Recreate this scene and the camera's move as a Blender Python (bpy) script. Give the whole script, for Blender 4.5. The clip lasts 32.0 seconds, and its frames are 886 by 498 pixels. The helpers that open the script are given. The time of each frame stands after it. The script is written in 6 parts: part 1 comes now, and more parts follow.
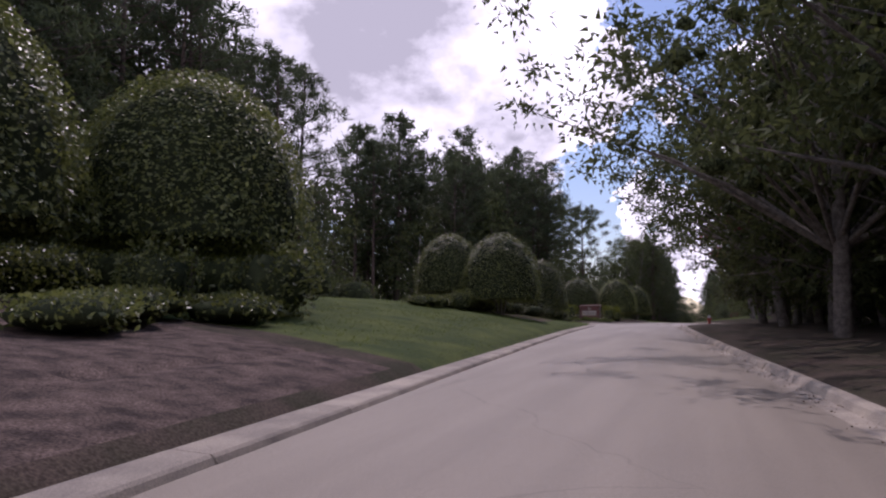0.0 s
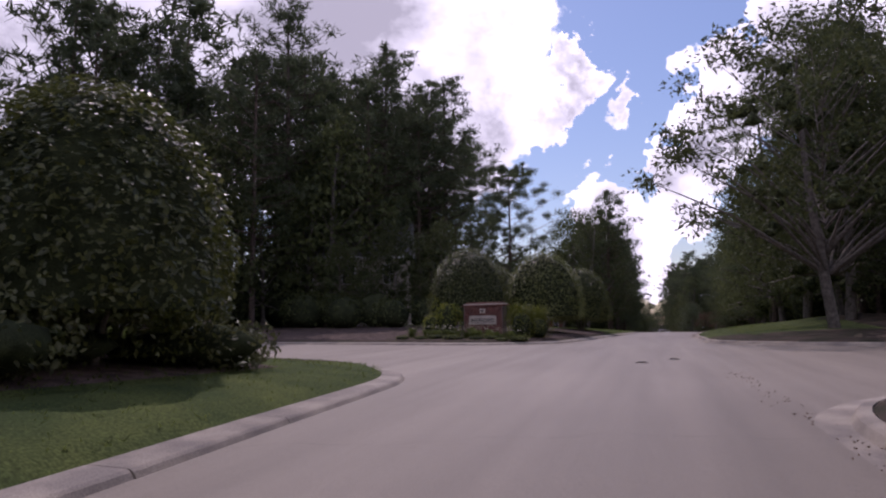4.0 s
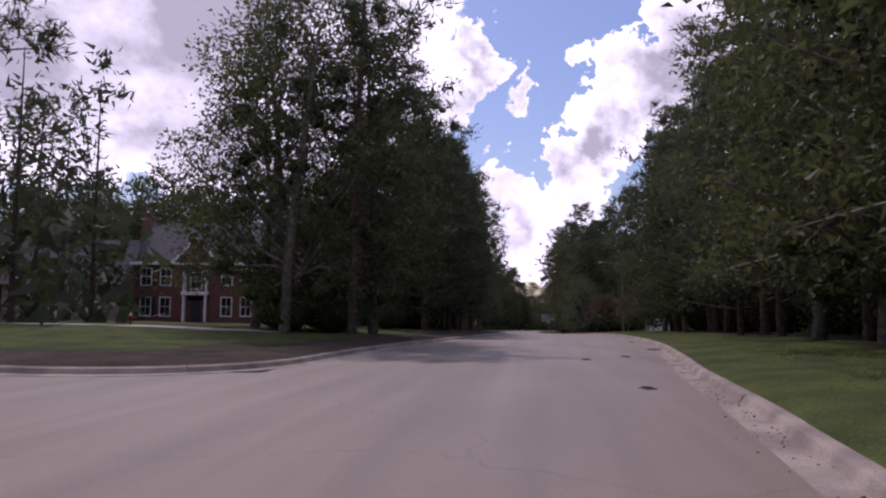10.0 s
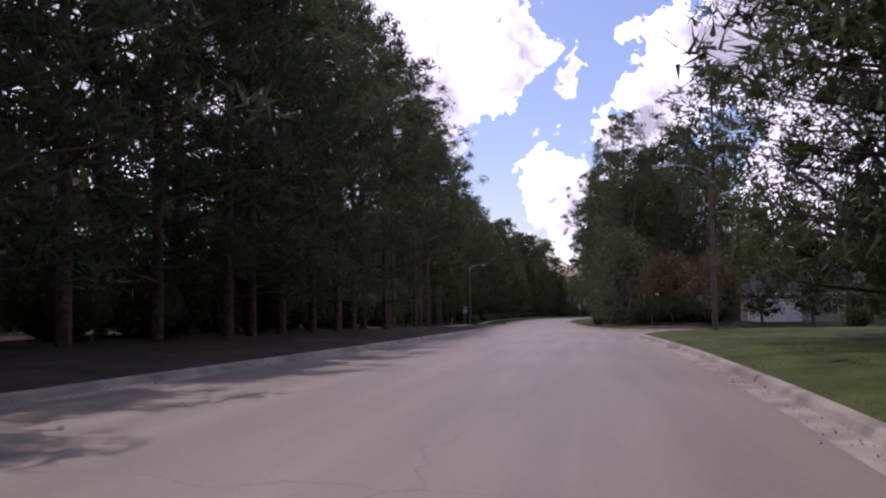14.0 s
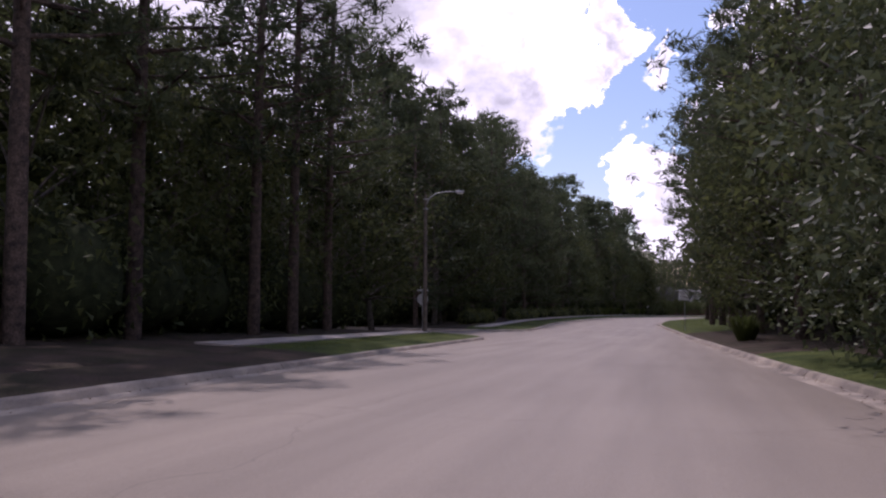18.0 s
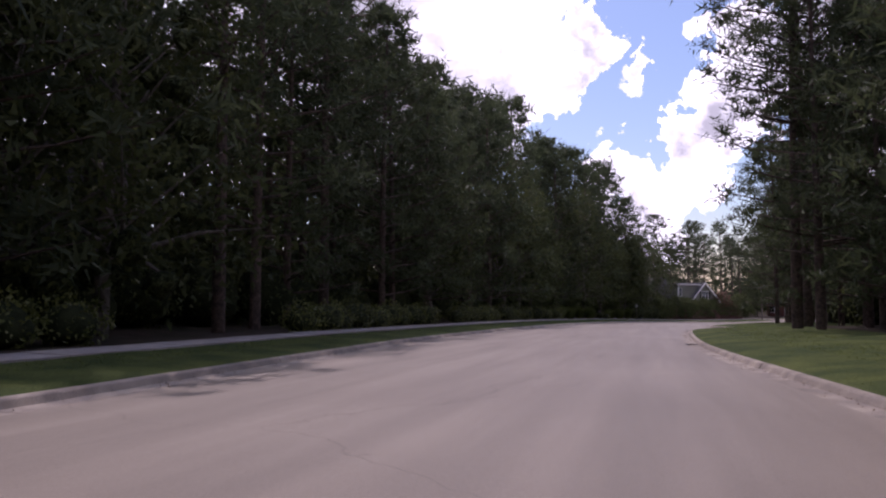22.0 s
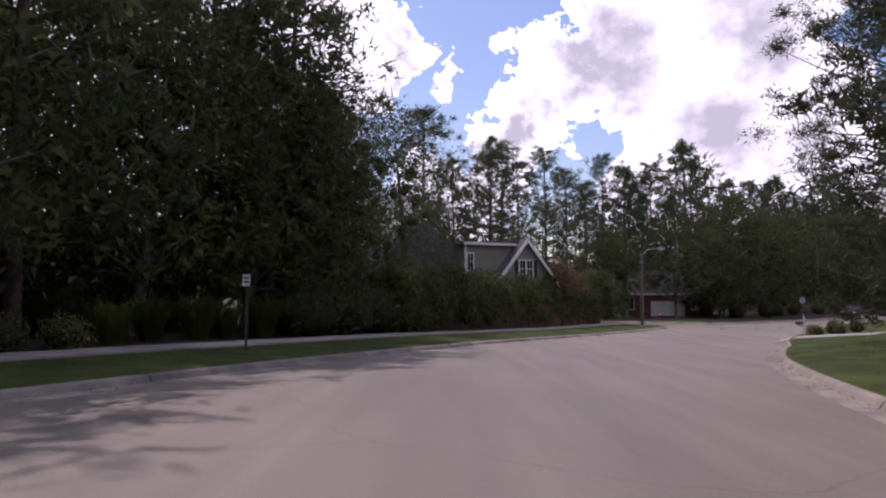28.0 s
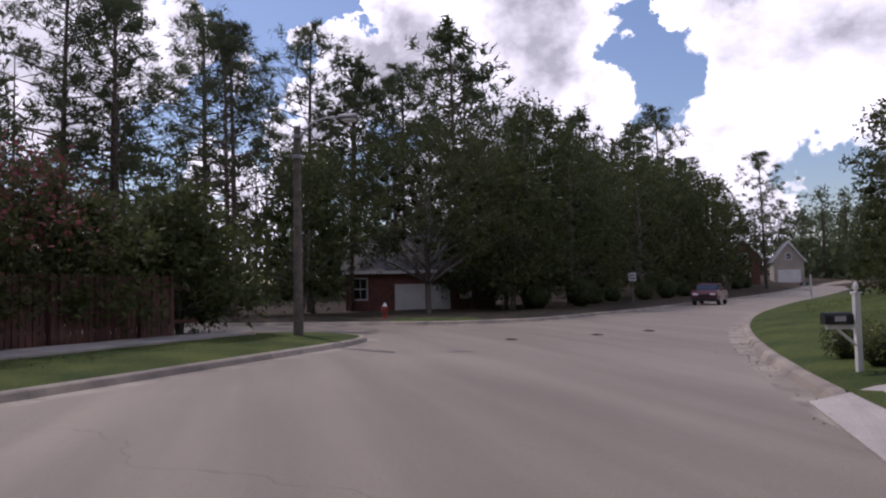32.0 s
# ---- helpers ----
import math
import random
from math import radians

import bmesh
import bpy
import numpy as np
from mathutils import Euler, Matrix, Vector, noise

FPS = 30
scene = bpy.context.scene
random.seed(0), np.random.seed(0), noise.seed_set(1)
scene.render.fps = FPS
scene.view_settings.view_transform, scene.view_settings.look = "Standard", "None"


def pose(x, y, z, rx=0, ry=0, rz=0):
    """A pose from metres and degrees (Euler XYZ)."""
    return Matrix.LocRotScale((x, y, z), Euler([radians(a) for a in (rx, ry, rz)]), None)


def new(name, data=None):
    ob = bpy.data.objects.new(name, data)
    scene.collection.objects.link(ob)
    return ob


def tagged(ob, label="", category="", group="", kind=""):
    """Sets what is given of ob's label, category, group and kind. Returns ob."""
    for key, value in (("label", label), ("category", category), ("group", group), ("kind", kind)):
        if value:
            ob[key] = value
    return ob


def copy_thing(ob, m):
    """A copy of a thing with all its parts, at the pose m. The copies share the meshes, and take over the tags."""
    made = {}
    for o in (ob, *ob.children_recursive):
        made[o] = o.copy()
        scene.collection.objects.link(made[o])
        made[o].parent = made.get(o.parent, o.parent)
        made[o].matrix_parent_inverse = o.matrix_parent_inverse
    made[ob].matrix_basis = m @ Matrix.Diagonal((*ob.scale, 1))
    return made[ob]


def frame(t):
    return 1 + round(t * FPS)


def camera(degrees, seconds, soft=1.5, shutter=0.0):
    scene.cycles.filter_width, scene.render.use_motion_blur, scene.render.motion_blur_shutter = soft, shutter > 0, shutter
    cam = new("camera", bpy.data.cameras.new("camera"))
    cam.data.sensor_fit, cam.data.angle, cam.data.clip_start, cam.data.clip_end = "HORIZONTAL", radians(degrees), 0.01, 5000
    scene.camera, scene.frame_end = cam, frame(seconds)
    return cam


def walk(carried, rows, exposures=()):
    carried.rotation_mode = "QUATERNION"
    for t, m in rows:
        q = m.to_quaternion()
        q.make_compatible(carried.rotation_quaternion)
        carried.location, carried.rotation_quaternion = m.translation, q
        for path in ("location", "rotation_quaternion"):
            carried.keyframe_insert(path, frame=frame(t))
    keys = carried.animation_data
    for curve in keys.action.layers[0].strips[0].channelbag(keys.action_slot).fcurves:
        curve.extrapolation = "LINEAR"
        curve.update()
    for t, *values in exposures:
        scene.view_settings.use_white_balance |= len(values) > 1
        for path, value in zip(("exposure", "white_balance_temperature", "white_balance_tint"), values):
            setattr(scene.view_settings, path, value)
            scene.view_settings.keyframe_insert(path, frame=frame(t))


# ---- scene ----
# A drive along a wooded suburban road: camera, sky, ground, kerbs, woods, houses, signs.
cam = camera(65.57, 32.0, soft=2.2)
PATH = [
    (0.0, 0.00, 0.00, 1.35, 5.98, -0.32, 19.75),
    (0.5, -0.48, 5.60, 1.46, 6.50, -0.46, 18.25),
    (1.0, -0.87, 11.21, 1.57, 6.74, -0.26, 18.00),
    (1.5, -1.24, 16.81, 1.68, 6.74, 0.09, 17.77),
    (2.0, -1.58, 22.42, 1.80, 6.51, -0.08, 17.61),
    (2.5, -1.92, 28.05, 1.91, 6.47, 0.02, 17.49),
    (3.0, -2.24, 33.72, 2.02, 6.35, 0.21, 17.20),
    (3.5, -2.52, 39.45, 2.12, 6.29, 0.42, 16.75),
    (4.0, -2.76, 45.26, 2.21, 6.23, 0.55, 16.13),
    (4.5, -2.92, 51.14, 2.30, 6.06, 0.46, 15.31),
    (5.0, -2.99, 57.11, 2.38, 6.35, -0.12, 14.24),
    (5.5, -2.94, 63.14, 2.44, 5.89, -1.11, 13.25),
    (6.0, -2.81, 69.23, 2.48, 5.64, -1.79, 12.52),
    (6.5, -2.58, 75.42, 2.52, 5.48, -1.43, 11.57),
    (7.0, -2.25, 81.74, 2.55, 5.32, -0.44, 10.57),
    (7.5, -1.78, 88.20, 2.58, 5.49, 0.24, 9.48),
    (8.0, -1.19, 94.80, 2.59, 5.41, 0.20, 8.54),
    (8.5, -0.50, 101.49, 2.60, 5.25, 0.09, 8.05),
    (9.0, 0.23, 108.25, 2.58, 4.98, 0.11, 7.85),
    (9.5, 0.98, 115.03, 2.54, 4.92, -0.08, 7.75),
    (10.0, 1.75, 121.79, 2.47, 4.67, -0.25, 7.59),
    (10.5, 2.52, 128.51, 2.39, 4.06, 0.10, 7.51),
    (11.0, 3.29, 135.18, 2.30, 4.64, 0.08, 7.71),
    (11.5, 4.01, 141.86, 2.18, 4.46, 0.09, 8.18),
    (12.0, 4.68, 148.57, 2.06, 4.06, 0.21, 8.77),
    (12.5, 5.27, 155.34, 1.91, 4.01, 0.41, 9.48),
    (13.0, 5.79, 162.23, 1.75, 4.02, 0.40, 10.20),
    (13.5, 6.22, 169.21, 1.57, 3.75, 0.52, 11.05),
    (14.0, 6.55, 176.30, 1.38, 3.52, 0.77, 11.90),
    (14.5, 6.76, 183.48, 1.17, 3.56, 1.08, 13.04),
    (15.0, 6.82, 190.75, 0.94, 3.55, 0.89, 14.21),
    (15.5, 6.74, 198.10, 0.70, 3.44, 0.53, 15.36),
    (16.0, 6.51, 205.52, 0.44, 3.33, 0.22, 16.45),
    (16.5, 6.14, 212.99, 0.16, 2.85, 0.07, 17.42),
    (17.0, 5.66, 220.48, -0.14, 3.07, 0.17, 18.24),
    (17.5, 5.10, 227.98, -0.45, 2.84, 0.21, 18.53),
    (18.0, 4.51, 235.44, -0.78, 3.10, -0.14, 18.78),
    (18.5, 3.92, 242.82, -1.11, 2.79, -0.40, 18.72),
    (19.0, 3.34, 250.10, -1.43, 2.98, -0.70, 18.69),
    (19.5, 2.77, 257.24, -1.75, 2.80, -0.52, 18.60),
    (20.0, 2.24, 264.25, -2.06, 2.99, -0.82, 18.45),
    (20.5, 1.74, 271.20, -2.35, 3.07, -0.97, 17.99),
    (21.0, 1.29, 278.15, -2.63, 3.24, -0.94, 17.65),
    (21.5, 0.89, 285.12, -2.89, 3.20, -0.57, 17.27),
    (22.0, 0.53, 292.13, -3.14, 3.51, -0.10, 16.92),
    (22.5, 0.21, 299.16, -3.37, 3.94, 0.36, 16.53),
    (23.0, -0.06, 306.20, -3.58, 3.99, 0.86, 16.04),
    (23.5, -0.25, 313.24, -3.79, 4.05, 1.08, 15.35),
    (24.0, -0.35, 320.28, -3.99, 4.10, 1.08, 14.56),
    (24.5, -0.34, 327.29, -4.18, 3.97, 0.58, 13.55),
    (25.0, -0.18, 334.25, -4.36, 3.88, 0.18, 12.10),
    (25.5, 0.16, 341.11, -4.54, 3.90, -0.12, 10.60),
    (26.0, 0.66, 347.85, -4.71, 3.93, -0.32, 9.15),
    (26.5, 1.32, 354.42, -4.89, 3.88, -0.41, 7.60),
    (27.0, 2.16, 360.75, -5.06, 3.76, -0.33, 5.56),
    (27.5, 3.20, 366.82, -5.24, 3.69, -0.22, 3.40),
    (28.0, 4.40, 372.57, -5.41, 3.47, -0.05, 1.25),
    (28.5, 5.76, 378.04, -5.59, 3.33, 0.07, -0.83),
    (29.0, 7.26, 383.28, -5.78, 3.32, -0.14, -2.89),
    (29.5, 8.89, 388.28, -5.97, 3.17, 0.09, -5.01),
    (30.0, 10.64, 393.05, -6.16, 3.08, 0.28, -7.05),
    (30.5, 12.49, 397.58, -6.36, 3.06, 0.47, -9.11),
    (31.0, 14.42, 401.86, -6.55, 3.00, 0.79, -11.14),
    (31.5, 16.40, 405.87, -6.74, 3.08, 0.96, -13.17),
    (32.0, 18.40, 409.57, -6.92, 3.17, 1.13, -15.25),
]
walk(cam, [(t, pose(x, y, z, 90 + p, r, w)) for t, x, y, z, p, r, w in PATH],
     exposures=[(t, e, k, g) for t, e, k, g in ((0.0, -0.3, 5950, 35), (6.0, -0.52, 5950, 39), (8.5, -0.58, 5950, 40), (12.0, -0.25, 5900, 40), (16.0, -0.22, 5900, 38), (17.3, -0.25, 5950, 39), (18.3, -0.15, 5950, 38), (24.5, -0.12, 6000, 39), (28.0, -0.15, 6050, 36), (32.0, -0.42, 6000, 28))])

# ---- sky and sun ----
SUN_YAW, SUN_UP = 25.0, 54.0
sun = new("sun", bpy.data.lights.new("sun", "SUN"))
sun.data.energy, sun.data.angle, sun.data.color = 2.35, radians(0.6), (1.0, 0.925, 0.82)
sun.rotation_euler = (radians(90 - SUN_UP), 0, radians(SUN_YAW + 180))


def link(tree, a, b):
    tree.links.new(a, b)


def make_world():
    world = bpy.data.worlds.new("sky")
    scene.world = world
    world.use_nodes = True
    tr = world.node_tree
    tr.nodes.clear()
    out = tr.nodes.new("ShaderNodeOutputWorld")
    sky = tr.nodes.new("ShaderNodeTexSky")
    sky.sky_type, sky.sun_disc = "NISHITA", False
    sky.sun_elevation, sky.sun_rotation = radians(SUN_UP), radians(-SUN_YAW)
    sky.air_density, sky.dust_density, sky.ozone_density = 1.3, 0.6, 2.5
    bg = tr.nodes.new("ShaderNodeBackground")
    bg.inputs["Strength"].default_value = 0.12
    link(tr, sky.outputs[0], bg.inputs["Color"])
    co = tr.nodes.new("ShaderNodeTexCoord")
    def node(kind, op=None, **values):
        n = tr.nodes.new(kind)
        if op:
            n.operation = op
        for key, v in values.items():
            n.inputs[int(key[1:])].default_value = v
        return n

    def noise(scale, detail, rough, shift):
        mp = tr.nodes.new("ShaderNodeMapping")
        mp.inputs["Scale"].default_value = (1.0, 1.0, 1.5)
        mp.inputs["Location"].default_value = shift
        link(tr, co.outputs["Generated"], mp.inputs["Vector"])
        n = tr.nodes.new("ShaderNodeTexNoise")
        n.inputs["Scale"].default_value, n.inputs["Detail"].default_value, n.inputs["Roughness"].default_value = scale, detail, rough
        link(tr, mp.outputs[0], n.inputs["Vector"])
        return n.outputs["Fac"]

    # heaped clouds: fractal noise over the dome, gathered into masses
    wide = noise(4.0, 9.0, 0.55, (0.35, 0.2, 0.6))
    puff = node("ShaderNodeMath", "MULTIPLY_ADD", _1=0.75)
    big = node("ShaderNodeMath", "MULTIPLY", _1=0.75)
    link(tr, wide, big.inputs[0])
    link(tr, noise(17.0, 7.0, 0.55, (1.7, 0.4, 2.1)), puff.inputs[0])
    link(tr, big.outputs[0], puff.inputs[2])
    total = puff.outputs[0]
    # the masses' outlines billow: directions are shifted by a fine fractal noise
    wv = tr.nodes.new("ShaderNodeTexNoise")
    wv.inputs["Scale"].default_value, wv.inputs["Detail"].default_value, wv.inputs["Roughness"].default_value = 15.0, 8.0, 0.6
    link(tr, co.outputs["Generated"], wv.inputs["Vector"])
    shift = node("ShaderNodeVectorMath", "MULTIPLY_ADD")
    shift.inputs[1].default_value = (0.2, 0.2, 0.2)
    half_way = node("ShaderNodeVectorMath", "SUBTRACT")
    half_way.inputs[1].default_value = (0.1, 0.1, 0.1)
    link(tr, wv.outputs["Color"], shift.inputs[0])
    link(tr, co.outputs["Generated"], shift.inputs[2])
    link(tr, shift.outputs[0], half_way.inputs[0])
    unit = node("ShaderNodeVectorMath", "NORMALIZE")
    link(tr, half_way.outputs[0], unit.inputs[0])
    for az, el, r, gain in CLOUDS:
        d = (-math.sin(radians(az)) * math.cos(radians(el)), math.cos(radians(az)) * math.cos(radians(el)), math.sin(radians(el)))
        dot = node("ShaderNodeVectorMath", "DOT_PRODUCT")
        dot.inputs[1].default_value = d
        link(tr, unit.outputs[0], dot.inputs[0])
        fall = tr.nodes.new("ShaderNodeMapRange")
        fall.interpolation_type = "SMOOTHSTEP"
        fall.inputs["From Min"].default_value, fall.inputs["From Max"].default_value = math.cos(radians(r * 1.4)), math.cos(radians(r * 0.3))
        fall.inputs["To Min"].default_value, fall.inputs["To Max"].default_value = 0.0, gain
        link(tr, dot.outputs["Value"], fall.inputs["Value"])
        add = node("ShaderNodeMath", "ADD")
        link(tr, total, add.inputs[0])
        link(tr, fall.outputs[0], add.inputs[1])
        total = add.outputs[0]
    cover = tr.nodes.new("ShaderNodeMapRange")
    cover.interpolation_type = "SMOOTHSTEP"
    cover.inputs["From Min"].default_value, cover.inputs["From Max"].default_value = 1.10, 1.28
    link(tr, total, cover.inputs["Value"])
    # grey bellies drift through the thick parts, rims stay white
    belly = node("ShaderNodeMath", "MULTIPLY_ADD", _1=1.9)
    link(tr, noise(6.0, 8.0, 0.6, (3.1, 1.9, 0.35)), belly.inputs[0])
    some = node("ShaderNodeMath", "MULTIPLY", _1=0.4)
    link(tr, total, some.inputs[0])
    link(tr, some.outputs[0], belly.inputs[2])
    shade = tr.nodes.new("ShaderNodeValToRGB")
    e = shade.color_ramp.elements
    e[0].position, e[0].color = 0.62, (1.0, 0.99, 0.985, 1)
    e[1].position, e[1].color = 0.92, (0.34, 0.34, 0.355, 1)
    half = node("ShaderNodeMath", "MULTIPLY", _1=0.45)
    link(tr, belly.outputs[0], half.inputs[0])
    link(tr, half.outputs[0], shade.inputs["Fac"])
    cl = tr.nodes.new("ShaderNodeBackground")
    cl.inputs["Strength"].default_value = 1.9
    link(tr, shade.outputs[0], cl.inputs["Color"])
    mix = tr.nodes.new("ShaderNodeMixShader")
    link(tr, cover.outputs[0], mix.inputs["Fac"])
    link(tr, bg.outputs[0], mix.inputs[1])
    link(tr, cl.outputs[0], mix.inputs[2])
    link(tr, mix.outputs[0], out.inputs["Surface"])


# cloud masses: bearing to the left of +y, elevation, radius, how solid (negative: clear sky)
CLOUDS = [(19, 22, 12, 1.0), (33, 22, 13, 1.0), (14, 15.5, 3.0, 0.6), (25.2, 12.2, 3.4, 0.8), (20.6, 11.0, 3.2, 0.8), (31, 12, 2.6, 0.7), (48, 20, 14, 0.7), (70, 25, 20, 0.6),
          (3.7, 20.6, 1.7, 0.75), (5.6, 19.6, 1.5, 0.7), (4.4, 22.2, 1.2, 0.55), (1.5, 17.4, 1.3, 0.6), (0.4, 18.0, 0.9, 0.5), (5.7, 17.0, 0.8, 0.5), (6.4, 15.4, 1.6, 0.6),
          (-4.6, 15.0, 3.0, 0.9), (-3.4, 12.8, 2.0, 0.8), (-7.4, 18.0, 3.2, 0.9), (-6.4, 13.5, 2.6, 0.8), (-12.5, 18.5, 4.0, 0.9), (-3.8, 8.6, 2.8, 0.8), (2.0, 9.4, 2.4, 0.8), (3.0, 6.0, 2.2, 0.7), (0.0, 4.5, 3.0, 0.7),
          (-20, 8, 8, 0.9), (-19, 20, 7.5, 1.0), (-27, 13, 5.0, 0.9), (-26, 23, 5.5, 0.9), (-42, 18, 7, 0.9), (-38, 24, 4, 0.8), (-37, 6, 6, 0.8), (-55, 14, 10, 0.7), (-80, 25, 20, 0.6), (10, 45, 10, 0.5),
          # unseen mass behind the drive, added as fill for the trees' near sides
          (180, 32, 62, 0.46)]
make_world()


# ---- materials ----
def material(name, base, second=None, rough=0.8, scale=4.0, metal=0.0, bump=0.0, bump_scale=40.0, fine=0.25, blend=(0.35, 0.65),
             vary=0.0, coat=0.0, through=0.0, spec=0.5):
    """A surface with two scales of variation, fine relief, and a tone that differs from object to object."""
    m = bpy.data.materials.new(name)
    m.use_nodes = True
    tr = m.node_tree
    p = tr.nodes["Principled BSDF"]
    p.inputs["Roughness"].default_value, p.inputs["Metallic"].default_value = rough, metal
    p.inputs["Specular IOR Level"].default_value = spec
    co = tr.nodes.new("ShaderNodeTexCoord")
    geo = tr.nodes.new("ShaderNodeNewGeometry")
    n = tr.nodes.new("ShaderNodeTexNoise")
    n.inputs["Scale"].default_value, n.inputs["Detail"].default_value = scale, 6.0
    link(tr, geo.outputs["Position"], n.inputs["Vector"])
    r = tr.nodes.new("ShaderNodeValToRGB")
    second = second or tuple(c * 0.75 for c in base)
    r.color_ramp.elements[0].position, r.color_ramp.elements[1].position = blend
    r.color_ramp.elements[0].color, r.color_ramp.elements[1].color = (*second, 1), (*base, 1)
    link(tr, n.outputs["Fac"], r.inputs["Fac"])
    f = tr.nodes.new("ShaderNodeTexNoise")
    f.inputs["Scale"].default_value, f.inputs["Detail"].default_value = bump_scale, 3.0
    link(tr, geo.outputs["Position"], f.inputs["Vector"])
    mr = tr.nodes.new("ShaderNodeMapRange")
    mr.inputs["From Min"].default_value, mr.inputs["From Max"].default_value = 0.3, 0.7
    mr.inputs["To Min"].default_value, mr.inputs["To Max"].default_value = 1 - fine, 1 + fine
    link(tr, f.outputs["Fac"], mr.inputs["Value"])
    hs = tr.nodes.new("ShaderNodeHueSaturation")
    link(tr, r.outputs["Color"], hs.inputs["Color"])
    link(tr, mr.outputs[0], hs.inputs["Value"])
    colour = hs.outputs[0]
    if vary:
        ob = tr.nodes.new("ShaderNodeObjectInfo")
        vr = tr.nodes.new("ShaderNodeMapRange")
        vr.inputs["To Min"].default_value, vr.inputs["To Max"].default_value = 1 - vary, 1 + vary
        link(tr, ob.outputs["Random"], vr.inputs["Value"])
        h2 = tr.nodes.new("ShaderNodeHueSaturation")
        link(tr, colour, h2.inputs["Color"])
        link(tr, vr.outputs[0], h2.inputs["Value"])
        colour = h2.outputs[0]
    link(tr, colour, p.inputs["Base Color"])
    if bump:
        b = tr.nodes.new("ShaderNodeBump")
        b.inputs["Strength"].default_value, b.inputs["Distance"].default_value = bump, 0.02
        link(tr, f.outputs["Fac"], b.inputs["Height"])
        link(tr, b.outputs[0], p.inputs["Normal"])
    if coat:
        p.inputs["Coat Weight"].default_value = coat
    return m


def leaf_material(name, base, second, gloss=0.45, shine=0.4, glow=0.35):
    """Leaves: tone differs from leaf to leaf, some light comes through them."""
    m = bpy.data.materials.new(name)
    m.use_nodes = True
    tr = m.node_tree
    tr.nodes.clear()
    out = tr.nodes.new("ShaderNodeOutputMaterial")
    p = tr.nodes.new("ShaderNodeBsdfPrincipled")
    p.inputs["Roughness"].default_value, p.inputs["Specular IOR Level"].default_value = gloss, shine
    geo = tr.nodes.new("ShaderNodeNewGeometry")
    ob = tr.nodes.new("ShaderNodeObjectInfo")
    r = tr.nodes.new("ShaderNodeValToRGB")
    r.color_ramp.elements[0].color, r.color_ramp.elements[1].color = (*second, 1), (*base, 1)
    link(tr, geo.outputs["Random Per Island"], r.inputs["Fac"])
    vr = tr.nodes.new("ShaderNodeMapRange")
    vr.inputs["To Min"].default_value, vr.inputs["To Max"].default_value = 0.72, 1.25
    link(tr, ob.outputs["Random"], vr.inputs["Value"])
    hs = tr.nodes.new("ShaderNodeHueSaturation")
    link(tr, r.outputs["Color"], hs.inputs["Color"])
    link(tr, vr.outputs[0], hs.inputs["Value"])
    link(tr, hs.outputs[0], p.inputs["Base Color"])
    t = tr.nodes.new("ShaderNodeBsdfTranslucent")
    link(tr, hs.outputs[0], t.inputs["Color"])
    mix = tr.nodes.new("ShaderNodeMixShader")
    mix.inputs["Fac"].default_value = glow
    link(tr, p.outputs[0], mix.inputs[1])
    link(tr, t.outputs[0], mix.inputs[2])
    link(tr, mix.outputs[0], out.inputs["Surface"])
    return m


